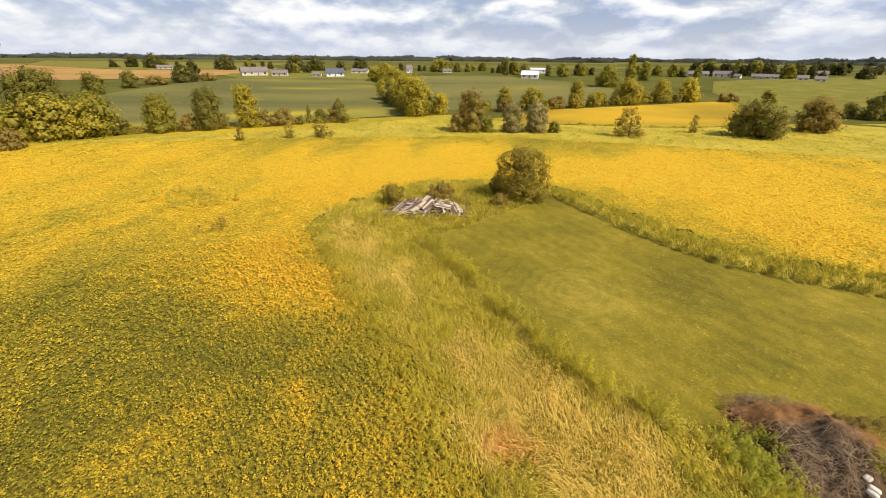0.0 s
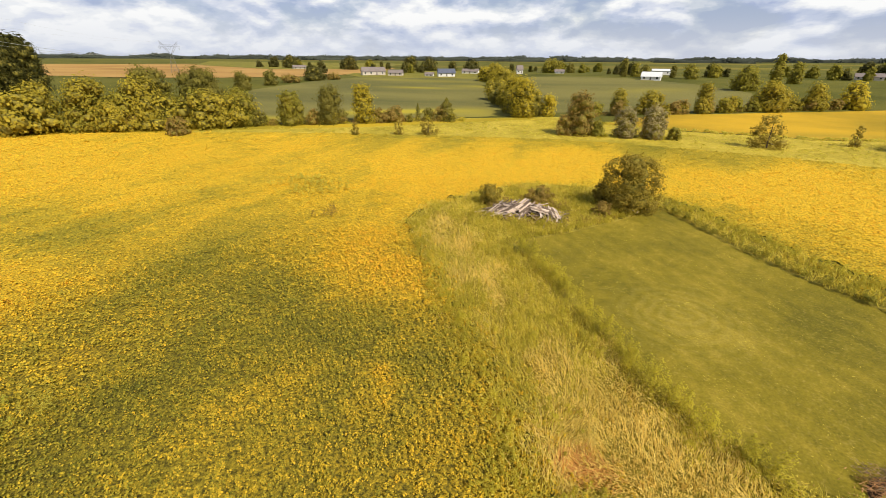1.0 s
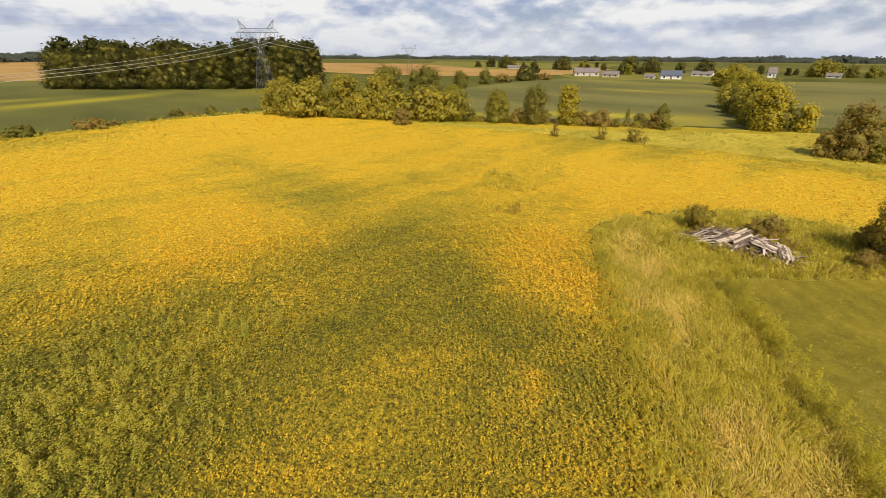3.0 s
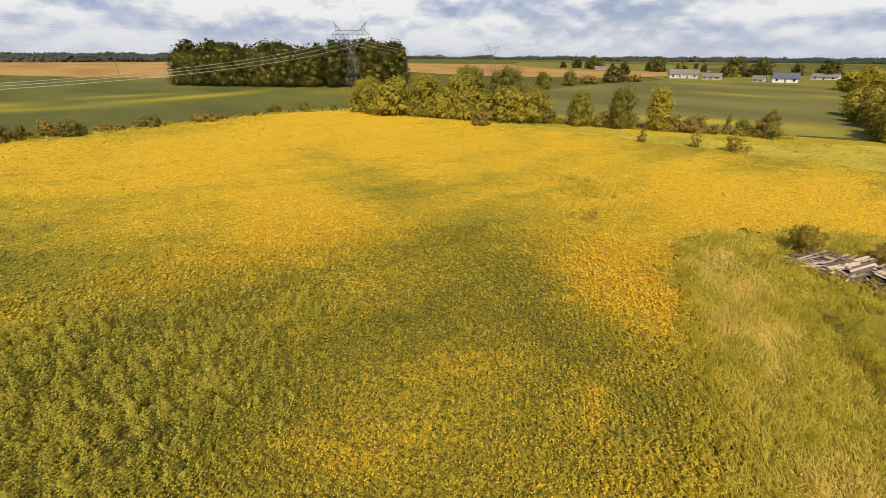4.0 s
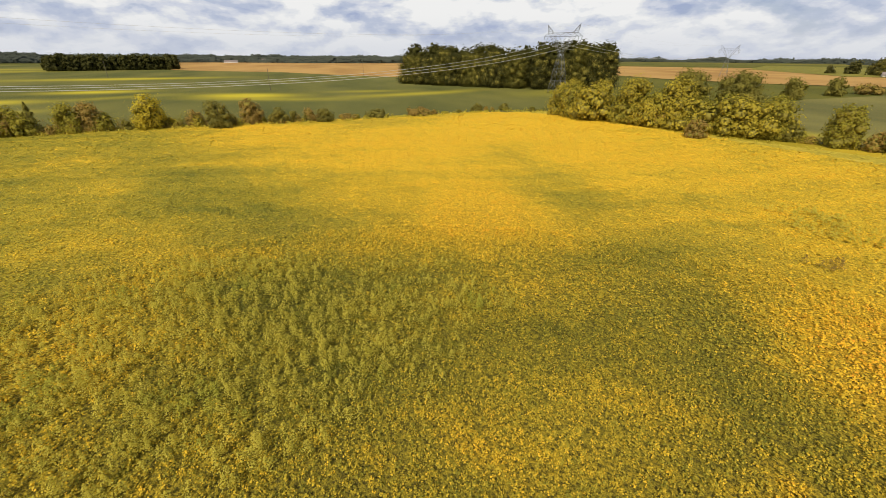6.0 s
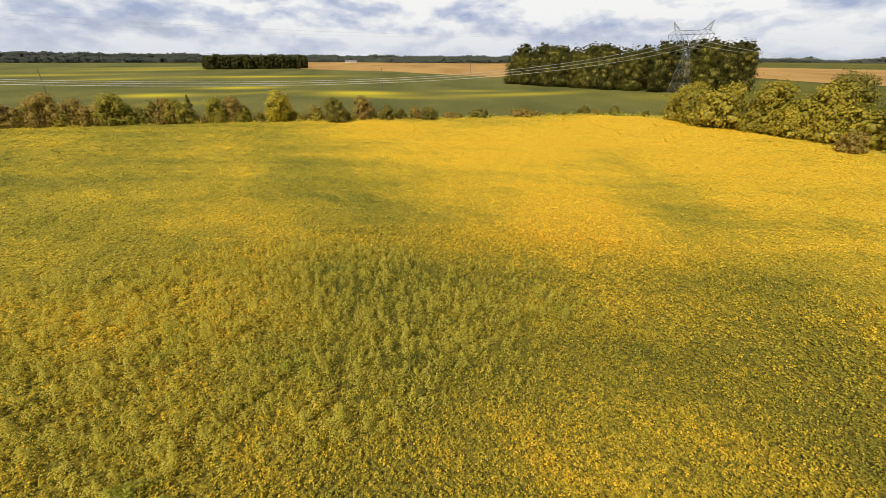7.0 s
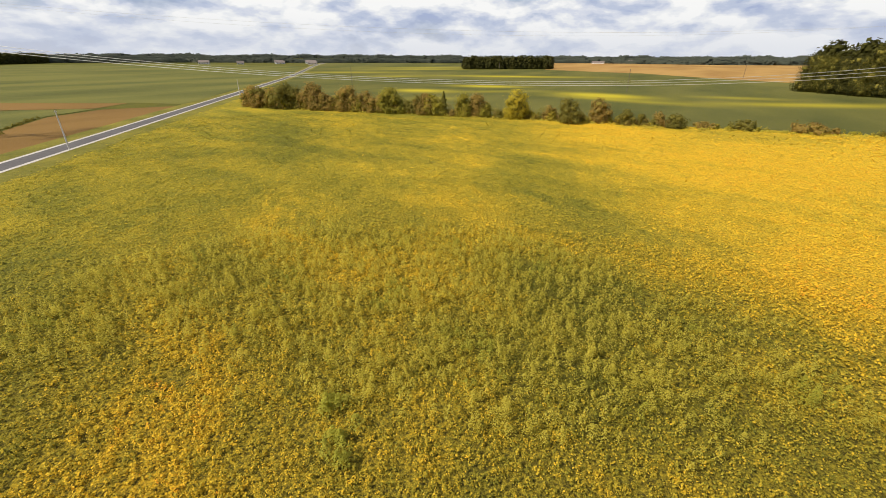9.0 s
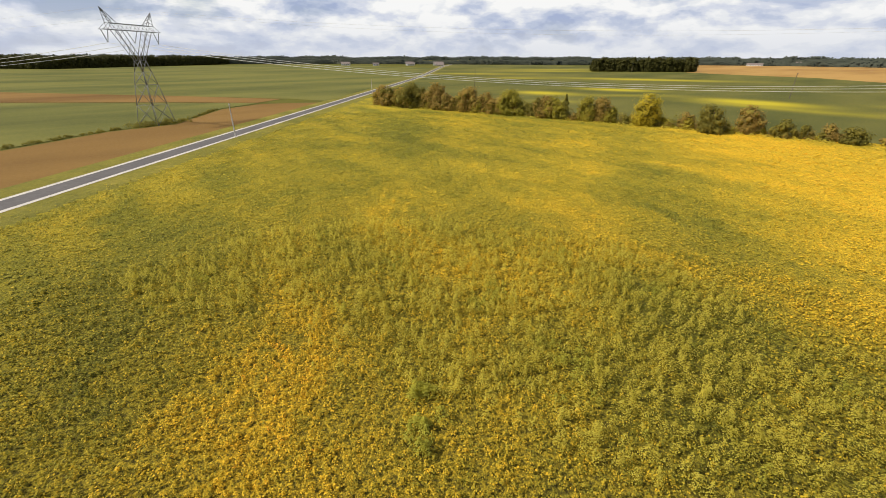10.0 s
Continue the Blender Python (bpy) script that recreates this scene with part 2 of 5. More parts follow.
ROOF_BROWN = plain_material("brown_shingle", (0.165, 0.135, 0.125), (0.25, 0.21, 0.195), 2.5, 0.9, bump=0.03)
ROOF_BLUE = plain_material("slate_blue_shingle", (0.075, 0.085, 0.125), (0.125, 0.14, 0.19), 2.5, 0.85, bump=0.03)
ROOF_WHITE = plain_material("white_metal_roof", (0.66, 0.67, 0.68), (0.82, 0.82, 0.83), 0.6, 0.45, 0.1)
POLE_WOOD = plain_material("grey_pole_wood", (0.44, 0.41, 0.37), (0.68, 0.64, 0.58), 3.0, 0.9, stretch=(1, 1, 0.15))
OLD_POLE_WOOD = plain_material("dark_pole_wood", (0.075, 0.062, 0.050), (0.16, 0.135, 0.11), 3.0, 0.9, stretch=(1, 1, 0.15))
GLASS = glass_material()
FOLIAGE = {
    "olive": leaf_material("olive_leaves", (0.263, 0.224, 0.027), (0.492, 0.390, 0.041), (0.712, 0.556, 0.066), through=0.42),
    "gold": leaf_material("yellowing_leaves", (0.36, 0.295, 0.026), (0.64, 0.500, 0.042), (0.806, 0.623, 0.059), through=0.42),
    "green": leaf_material("green_leaves", (0.197, 0.185, 0.026), (0.383, 0.327, 0.038), (0.633, 0.503, 0.061), through=0.42),
    "dark": leaf_material("dark_leaves", (0.167, 0.151, 0.031), (0.279, 0.239, 0.043), (0.496, 0.393, 0.069), through=0.44),
    "dull": leaf_material("brownish_leaves", (0.264, 0.182, 0.048), (0.414, 0.286, 0.066), (0.612, 0.433, 0.109), through=0.44),
    "silver": leaf_material("silvery_leaves", (0.160, 0.130, 0.050), (0.460, 0.385, 0.180), (0.820, 0.720, 0.470), through=0.42),
    "spruce": leaf_material("spruce_needles", (0.11, 0.105, 0.020), (0.25, 0.215, 0.034), (0.40, 0.32, 0.053)),
    "poplar": leaf_material("poplar_leaves", (0.208, 0.137, 0.021), (0.520, 0.338, 0.036), (0.702, 0.468, 0.065)),
    "sparse": leaf_material("thin_leaves", (0.196, 0.149, 0.028), (0.437, 0.333, 0.052), (0.575, 0.448, 0.092)),
    "brown": leaf_material("brown_olive_leaves", (0.235, 0.178, 0.030), (0.41, 0.315, 0.048), (0.56, 0.43, 0.072), through=0.46),
    # distance haze is put into this greyed leaf colour
    "far": leaf_material("hazed_distant_leaves", (0.040, 0.047, 0.036), (0.070, 0.078, 0.056), through=0.1),
    "farm": leaf_material("farmyard_leaves", (0.075, 0.072, 0.020), (0.135, 0.122, 0.028), (0.22, 0.185, 0.036), through=0.38),
    "wood": leaf_material("woodland_leaves", (0.044, 0.044, 0.010), (0.083, 0.079, 0.015), (0.150, 0.136, 0.022), through=0.34),
    # lighter copy of the woodland leaves, sunlight put into its colour
    "woodlight": leaf_material("sunlit_woodland_leaves", (0.078, 0.073, 0.014), (0.140, 0.126, 0.020), (0.235, 0.20, 0.030), through=0.38),
    "weed": leaf_material("weed_leaves", (0.54, 0.475, 0.068), (0.74, 0.64, 0.108), (0.84, 0.74, 0.18), through=0.60),
    "fresh": leaf_material("fresh_weed_leaves", (0.36, 0.355, 0.045), (0.54, 0.505, 0.070), (0.68, 0.61, 0.11), through=0.5),
    "greenweed": leaf_material("green_weed_leaves", (0.33, 0.290, 0.030), (0.58, 0.485, 0.047), (0.80, 0.66, 0.088), through=0.50),
}
# darker leaf tone for crown cores: their shade is put into the colour
INNER = leaf_material("shaded_inner_foliage", (0.15, 0.130, 0.024), (0.27, 0.225, 0.038), through=0.1)
BLADE = {
    "straw": leaf_material("straw_blades", (0.62, 0.47, 0.09), (0.90, 0.69, 0.19), (0.94, 0.79, 0.31), 0.45),
    "green": leaf_material("green_blades", (0.52, 0.435, 0.052), (0.79, 0.64, 0.102), (0.84, 0.68, 0.16), 0.45),
    "russet": leaf_material("russet_blades", (0.50, 0.27, 0.070), (0.80, 0.46, 0.14), (0.86, 0.56, 0.20), 0.4),
}

# ---- shapes ----
rng = np.random.default_rng(7)


def ease(u):
    u = np.clip(u, 0, 1)
    return u * u * (3 - 2 * u)


def land(x, y):
    """The height of the ground: level round the drone, rising gently far out, later in the west and south."""
    r = np.hypot(x, y)
    k = ease(((np.degrees(np.arctan2(-x, y)) + 90) % 360 - 150) / 50)
    return 6 * ease((r - 200 - 250 * k) / (250 + 200 * k)) + 4 * ease((r - 450 - 450 * k) / 900)


def mesh_from(name, verts, quads, material, ripe=None, smooth=False):
    """One mesh object from arrays; quads may repeat their last corner for triangles."""
    verts, quads = np.asarray(verts, np.float32), np.asarray(quads, np.int32)
    me = bpy.data.meshes.new(name)
    me.vertices.add(len(verts))
    me.vertices.foreach_set("co", verts.ravel())
    k = quads.shape[1]
    me.loops.add(quads.size)
    me.loops.foreach_set("vertex_index", quads.ravel())
    me.polygons.add(len(quads))
    me.polygons.foreach_set("loop_start", np.arange(0, quads.size, k, dtype=np.int32))
    me.polygons.foreach_set("loop_total", np.full(len(quads), k, np.int32))
    if smooth:
        me.polygons.foreach_set("use_smooth", np.ones(len(quads), bool))
    if ripe is not None:
        me.attributes.new("ripe", "FLOAT", "POINT").data.foreach_set("value", np.asarray(ripe, np.float32))
    me.update(calc_edges=True)
    me.materials.append(material)
    return me


def part(name, me, parent, label=""):
    ob = new(name, me)
    ob.parent = parent
    return tagged(ob, label)


def bm_mesh(name, bm, material):
    me = bpy.data.meshes.new(name)
    bm.normal_update()
    bm.to_mesh(me)
    bm.free()
    me.materials.append(material)
    return me


def inside(poly, x, y):
    """Which points lie in a polygon."""
    poly, hit = np.asarray(poly, float), np.zeros(np.shape(x), bool)
    for (x0, y0), (x1, y1) in zip(poly, np.roll(poly, -1, 0)):
        cross = (y0 > y) != (y1 > y)
        with np.errstate(divide="ignore", invalid="ignore"):
            hit ^= cross & (x < (x1 - x0) * (y - y0) / (y1 - y0) + x0)
    return hit


def wobble(x, y, scale, seed=0):
    """Smooth noise of about -1 to 1, from turned waves."""
    r = np.random.default_rng(seed)
    total = 0
    for octave in range(3):
        s = scale / 1.9**octave
        for _ in range(4):
            a, p = r.uniform(0, 2 * np.pi, 2)
            total = total + np.sin((x * np.cos(a) + y * np.sin(a)) * 2 * np.pi / (s * r.uniform(0.8, 1.6)) + p) / 1.7**octave
    return total / 4.2


def unit(v):
    return v / np.maximum(np.linalg.norm(v, axis=-1, keepdims=True), 1e-9)


def cards(pos, size, normal, aspect=0.62):
    """A leaf, four corners with a slight fold, at each place."""
    n = len(pos)
    normal = unit(normal)
    a = unit(np.cross(normal, rng.normal(size=(n, 3))))
    b = np.cross(normal, a)
    s = np.asarray(size).reshape(-1, 1) * np.ones((n, 1))
    w = s * aspect
    fold = normal * s * 0.12
    v = np.stack([pos - a * s * 0.5, pos + b * w * 0.5 - fold, pos + a * s * 0.5, pos - b * w * 0.5 - fold], 1).reshape(-1, 3)
    return v, np.arange(4 * n).reshape(n, 4)


def blades(pos, length, lean, width, droop=0.35):
    """Grass blades: two narrowing, bending pieces each."""
    n = len(pos)
    length, width = np.broadcast_to(length, n)[:, None], np.broadcast_to(width, n)[:, None]
    up = unit(np.c_[lean, np.ones(n)])
    side = unit(np.c_[rng.normal(size=(n, 2)), np.zeros(n)])
    mid = pos + up * length * 0.55
    tip = mid + unit(np.c_[lean * 1.9, np.full(n, 1 - droop)]) * length * 0.5
    v = np.stack([pos - side * width / 2, pos + side * width / 2, mid - side * width * 0.42, mid + side * width * 0.42, tip - side * width * 0.12, tip + side * width * 0.12], 1).reshape(-1, 3)
    k = 6 * np.arange(n)[:, None]
    return v, np.concatenate([k + [0, 1, 3, 2], k + [2, 3, 5, 4]])


def tube(path, radii, sides=6):
    """A tapering tube along a path: vertices and quads."""
    path = np.asarray(path, float)
    d = unit(np.gradient(path, axis=0))
    ref = np.where(np.abs(d[:, 2:]) > 0.9, [[1.0, 0, 0]], [[0, 0, 1.0]])
    a = unit(np.cross(d, ref))
    b = np.cross(d, a)
    t = np.linspace(0, 2 * np.pi, sides, endpoint=False)
    ring = np.cos(t)[None, :, None] * a[:, None] + np.sin(t)[None, :, None] * b[:, None]
    v = (path[:, None] + ring * np.asarray(radii, float)[:, None, None]).reshape(-1, 3)
    q = [[i * sides + j, i * sides + (j + 1) % sides, (i + 1) * sides + (j + 1) % sides, (i + 1) * sides + j] for i in range(len(path) - 1) for j in range(sides)]
    return v, np.array(q)


def joined(pieces):
    """Several (vertices, quads) as one."""
    verts, quads, k = [], [], 0
    for v, q in pieces:
        verts.append(v)
        quads.append(np.asarray(q) + k)
        k += len(v)
    return np.concatenate(verts), np.concatenate(quads)


def bar(a, b, width, thick=None):
    """A straight square bar from a to b: vertices and quads."""
    a, b = np.asarray(a, float), np.asarray(b, float)
    d = unit(b - a)
    ref = np.array([0, 0, 1.0]) if abs(d[2]) < 0.95 else np.array([1.0, 0, 0])
    s = unit(np.cross(d, ref)) * width / 2
    u = unit(np.cross(s, d)) * (thick or width) / 2
    v = [p + i * s + j * u for p in (a, b) for i, j in ((-1, -1), (1, -1), (1, 1), (-1, 1))]
    return np.array(v), np.array([[0, 1, 5, 4], [1, 2, 6, 5], [2, 3, 7, 6], [3, 0, 4, 7], [3, 2, 1, 0], [4, 5, 6, 7]])


def sheet(name, poly, lift, material, label, category, step=14.0, blobs=()):
    """A field: a polygon laid over the land, with ripe blobs (x, y, rx, ry, degrees, amount)."""
    bm = bmesh.new()
    bm.faces.new([bm.verts.new((x, y, 0)) for x, y in poly])
    bmesh.ops.triangulate(bm, faces=bm.faces[:])
    for _ in range(9):
        reach = [e for e in bm.edges if e.calc_length() > max(step, 0.035 * ((e.verts[0].co + e.verts[1].co) / 2).length)]
        if not reach:
            break
        bmesh.ops.subdivide_edges(bm, edges=reach, cuts=1)
        bmesh.ops.triangulate(bm, faces=bm.faces[:])
    if sum(f.calc_area() * f.normal.z for f in bm.faces) < 0:
        bmesh.ops.reverse_faces(bm, faces=bm.faces[:])
    for v in bm.verts:
        v.co.z = float(land(v.co.x, v.co.y)) + lift * min(0.7, max(0.2, (v.co.length - 150) / 400))
    me = bm_mesh(name, bm, material)
    co = np.empty(len(me.vertices) * 3, np.float32)
    me.vertices.foreach_get("co", co)
    x, y = co.reshape(-1, 3)[:, 0], co.reshape(-1, 3)[:, 1]
    me.attributes.new("ripe", "FLOAT", "POINT").data.foreach_set("value", (1.3 * blob_sum(blobs, x, y)).astype(np.float32))
    return tagged(new(name, me), label, category, kind="structure")


def blob_sum(blobs, x, y):
    total = np.zeros(np.shape(x))
    for bx, by, rx, ry, turn, amount in blobs:
        c, s = math.cos(radians(turn)), math.sin(radians(turn))
        u, w = (x - bx) * c + (y - by) * s, -(x - bx) * s + (y - by) * c
        total = total + amount * np.exp(-((u / rx) ** 2 + (w / ry) ** 2))
    return total


# ---- land ----
def polar_ground():
    rings = np.concatenate([[0.5], np.linspace(10, 200, 20), np.geomspace(215, 4900, 46)])
    n = 144
    t = np.linspace(0, 2 * np.pi, n, endpoint=False)
    x, y = (rings[:, None] * np.cos(t)).ravel(), (rings[:, None] * np.sin(t)).ravel()
    k = np.arange(len(rings) - 1)[:, None] * n
    j, j2 = np.arange(n), (np.arange(n) + 1) % n
    quads = np.stack([k + j, k + n + j, k + n + j2, k + j2], -1).reshape(-1, 4)
    blobs = [(-600, 1500, 900, 120, 20, 0.5), (500, 1300, 700, 90, -12, 0.55), (0, 760, 300, 40, 4, 0.4), (300, 800, 300, 40, -20, 0.4)]
    me = mesh_from("ground", np.c_[x, y, land(x, y)], quads, LAND, blob_sum(blobs, x, y), True)
    tagged(new("ground", me), "open farmland of green and yellowing crops", "ground", kind="structure")


polar_ground()
ROAD_DIR = np.array([-math.sin(radians(132.5)), math.cos(radians(132.5))])
ROAD_AT = np.array([-38.5, -130.0])
ROAD_SIDE = np.array([ROAD_DIR[1], -ROAD_DIR[0]])
if ROAD_SIDE @ (-ROAD_AT) < 0:
    ROAD_SIDE = -ROAD_SIDE


def road_point(s, off):
    """A place s metres along the road and off metres towards the soybeans."""
    return ROAD_AT + ROAD_DIR * s + ROAD_SIDE * off


def road_strip(name, off0, off1, lift, material, label, category):
    s = np.concatenate([np.linspace(-330, 300, 64), np.linspace(330, 1500, 40)])
    a, b = np.array([road_point(v, off0) for v in s]), np.array([road_point(v, off1) for v in s])
    xy = np.concatenate([a, b])
    n = len(s)
    k = np.arange(n - 1)[:, None]
    quads = k + np.array([0, 1, n + 1, n])
    z = land(xy[:, 0], xy[:, 1]) + lift * (0.25 + 0.75 * np.clip((np.hypot(xy[:, 0], xy[:, 1]) - 150) / 400, 0, 1))
    tagged(new(name, mesh_from(name, np.c_[xy, z], quads, material)), label, category, kind="structure")


YARD = [(8.4, 72), (-2.5, 72), (-11, 63.5), (-16.3, 55.3), (-17.2, 48.5), (-11.2, 38), (-5.4, 30.2), (-1.2, 22.8), (1.4, 17.2), (2.8, 12.5), (3, 4), (6, -8), (12, -30), (30, -60), (120, -60), (120, 5), (62, 30), (38, 40.4), (33, 44.4), (25, 56.8), (19.0, 69)]
MOWN = [(17, 63.6), (9.6, 55.6), (3.5, 50.0), (-2.6, 45.5), (2.7, 37.8), (5.7, 30.5), (8.5, 24.9), (11.1, 20.9), (13.7, 18.5), (16, 17.3), (20, 12), (24, 4), (28, -8), (36, -40), (110, -40), (110, 2), (60, 24), (34.8, 35.5), (30.2, 38.8), (25.8, 44.3), (22.5, 50.6)]
SOUTH = [road_point(-330, 9.5), road_point(125, 9.5)]
SOY = [(-118, -172), (-126.5, -134), (-136, -108), (-142, -86), (-149, -61), (-152, -35), (-156, -5), (-161, 12), (-165, 31), (-169, 52), (-165, 72), (-150, 84), (-118, 95), (-84, 105), (-57, 111), (-28, 115), (0, 118), (18, 117), (32, 114), (59, 106), (83, 98), (150, 70), (230, 40), (230, -60), tuple(SOUTH[0]), tuple(SOUTH[1])]

sheet("grass_band", [(-170, 60), (-168, 88), (-120, 108), (-77, 124), (-36, 152), (3, 168), (17, 156), (37, 144), (75, 137), (94, 141), (128, 150), (240, 150), (240, 40), (150, 66), (83, 94), (59, 102), (32, 110), (0, 114), (-57, 107), (-118, 91), (-150, 80)], 0.05, BAND_GRASS, "pale unmown grass waterway between the fields", "grass")
sheet("gold_strip", [(-150, 86), (-122, 99), (-84, 121), (-58, 132), (-36, 149), (-20, 158), (-3, 160), (-30, 143), (-56, 125), (-80, 114), (-118, 95)], 0.10, MIXED_FIELD, "narrow strip of ripe yellow soybeans by the hedgerow", "field")
sheet("gold_field", [(17, 154), (42, 186), (92, 207), (143, 224), (150, 236), (139, 206), (118, 168), (94, 142), (75, 138), (37, 145)], 0.35, GOLD_FIELD, "small ripe yellow soybean field behind the shrubs", "field", blobs=[(85, 145, 30, 5, 0, 0.5)])
sheet("green_field_north", [(-160, 92), (-120, 108), (-77, 126), (-38, 152), (-12, 168), (-20, 190), (-34, 260), (-52, 354), (-82, 362), (-130, 367), (-160, 344), (-175, 297), (-178, 231), (-150, 170)], 0.40, OLIVE_FIELD, "green soybean field rising towards houses", "field", 10.0,
      [(-64, 164, 26, 7, 28, 0.85), (-100, 132, 26, 6, 25, 0.5), (-88, 280, 22, 5, 5, 0.45), (-50, 300, 20, 9, 5, 0.3), (-100, 330, 60, 10, 0, 0.2), (-30, 170, 14, 20, 20, 0.3)])
sheet("yard_grass_north", [(-160, 344), (-130, 367), (-82, 362), (-52, 354), (-58, 420), (-40, 520), (-260, 520), (-230, 420)], 0.42, VERGE, "mown grass round the distant houses", "grass", 30.0)
sheet("green_field_north_east", [(-8, 178), (27, 190), (60, 205), (90, 222), (111, 290), (93, 347), (58, 396), (7, 408), (-21, 396), (-45, 352), (-28, 262)], 0.40, OLIVE_FIELD, "dark green soybean field behind the shrub row", "field", blobs=[(60, 300, 30, 14, 30, 0.18)])
sheet("green_field_east", [(128, 172), (152, 232), (160, 262), (205, 338), (330, 395), (666, 600), (800, 300), (300, 160), (240, 150)], 0.42, VERGE, "light green meadow with a yellowing edge", "field", 40.0)
sheet("tan_field_north_west", [(-900, 380), (-632, 300), (-450, 262), (-387, 254), (-317, 258), (-258, 287), (-190, 345), (-180, 420), (-219, 594), (-480, 789)], 0.45, TAN_FIELD, "dry tan corn field in the distance", "field", 40.0)
sheet("green_field_far", [(-330, 470), (-235, 520), (-300, 900), (-800, 900), (-560, 600)], 0.8, VERGE, "far green meadow beyond the dry corn", "field", 60.0)
sheet("green_field_west", [(-165, 70), (-162, 20), (-150, -40), (-142, -80), (-122, -140), (-116, -176), tuple(road_point(130, 8)), tuple(road_point(1000, 8)), (-860, -620), (-652, -220), (-645, -166), (-591, -76), (-435, 62), (-330, 130), (-250, 150), (-205, 120)], 0.40, WEST_FIELD, "broad dark green soybean field with yellow streaks", "field", 9.0,
      [(-265, 42, 48, 10, 115, 0.50), (-290, 14, 22, 8, 100, 0.4), (-264, -54, 15, 25, -10, 0.95), (-258, -118, 31, 9, -45, 0.3), (-236, -162, 13, 18, 15, 0.85), (-300, -145, 13, 25, 15, 0.8), (-430, -400, 17, 62, 40, 0.5), (-560, -375, 20, 75, 40, 0.5), (-395, -300, 14, 30, 40, 0.5), (-465, -195, 17, 75, 20, 0.75), (-610, -400, 20, 88, 35, 0.4), (-195, -125, 8, 12, 30, 0.35), (-240, -40, 8, 38, -10, 0.35), (-245, 125, 20, 32, 10, 0.2)])
sheet("tan_field_west", [(-652, -220), (-645, -166), (-591, -76), (-435, 62), (-600, 85), (-1287, 183), (-1330, -340), (-1068, -360)], 0.50, TAN_FIELD, "wide dry tan corn field before the far tree line", "field", 50.0)
sheet("brown_field", [tuple(road_point(-330, -8)), tuple(road_point(40, -8)), tuple(road_point(92, -8)), (-77, -210), (-56, -199), (-30, -162), (-12, -158), (2, -147), (16, -137), (120, -70), (200, 10)], 0.10, BROWN_FIELD, "strip of bare brown stubble beside the road", "field", 12.0)
sheet("green_field_south", [(-77, -214), (-56, -201), (-30, -164), (-12, -160), (2, -149), (16, -139), (130, -80), (400, -200), (25, -301), (-45, -244)], 0.60, GREEN_FIELD, "green crop field round the foot of a steel pylon", "field", 16.0)
sheet("brown_field_far", [(-77, -216), (-45, -246), (25, -303), (300, -280), (300, -390), (32, -400), (-54, -288), (-94, -228)], 0.50, BROWN_FIELD, "thin brown strip of stubble past the pylon", "field", 25.0)
sheet("green_field_far_south", [(-97, -228), (-54, -288), (32, -400), (300, -390), (400, -800), (-87, -837), (-420, -900), tuple(road_point(640, -8)), tuple(road_point(100, -8))], 0.40, GREEN_FIELD, "large green field reaching a far wood", "field", 40.0)
sheet("verge_north", [tuple(road_point(s, 3.2)) for s in (-330, 1000)] + [tuple(road_point(s, 11)) for s in (1000, 125, -330)], 0.06, VERGE, "green grass verge between road and soybeans", "verge", 10.0)
sheet("verge_south", [tuple(road_point(s, -9)) for s in (-330, 1000)] + [tuple(road_point(s, -3.2)) for s in (1000, -330)], 0.14, VERGE, "narrow grass verge beside the road", "verge", 10.0)
road_strip("road", -2.3, 2.3, 0.20, ASPHALT, "straight grey asphalt country road", "road")
road_strip("road_shoulder", 2.3, 3.3, 0.19, GRAVEL, "pale gravel shoulder of the country road", "shoulder")
road_strip("road_shoulder", -3.3, -2.3, 0.19, GRAVEL, "pale gravel shoulder of the country road", "shoulder")
sheet("rough_grass", YARD, 0.24, ROUGH_GRASS, "rough uncut grass between soybeans and lawn", "grass", 3.0)
sheet("lawn", MOWN, 0.50, LAWN, "mown olive-green lawn with dry clippings", "lawn", 4.0)

# ---- soybeans ----
RIPE = [
    (-48, -22, 22, 10, -155, 0.10),
    (-124, 61, 106, 55, 154, 0.45), (-9, 79, 38, 20, 97, 0.40), (35, 45, 78, 19, 52, 0.14), (-137, -24, 43, 22, -170, 0.32), (-53, 16, 11, 5.6, 163, 0.26),
    (-17.5, 37.5, 8, 4.1, 115, 0.24), (41, 80, 17, 9, 63, 0.35), (-10.5, 34, 4.3, 3.6, 107, 0.22), (-65, 98, 36, 19, 124, 0.19), (9.5, 94, 18, 9.5, 84, 0.24),
    (-103, 10, 32, 17, 174, 0.14), (50, 62, 15, 8, 51, 0.26), (27, 80, 14, 12, 70, 0.30), (80, 78, 50, 26, -30, 0.30), (52, 48, 17, 10, 43, 0.26), (-49, 23, 10, 5.4, 155, 0.19), (-29, 78, 29, 7, 110, 0.17), 
]
GREENER = [
    (-39, -8, 35, 8.4, -168, -0.13), (-29, 26, 21, 8.2, 137, -0.15), (-75, -23, 15, 8, -163, -0.09), (-29, 2, 14, 12, 177, -0.10), (-15, 22.5, 5.2, 4.3, 124, -0.15), (-77, -97, 43, 10, -128, -0.15),
    (-22.5, 28.5, 8, 3.1, 129, -0.08), (-58, 33, 13, 6.7, 150, -0.17), (-7, 22.5, 5, 2.2, 108, -0.08), (-84, 35, 18, 9, 158, -0.17), (-7, -55, 17, 9, -97, -0.11), (-74, -29, 28, 6.7, -159, -0.10),
]
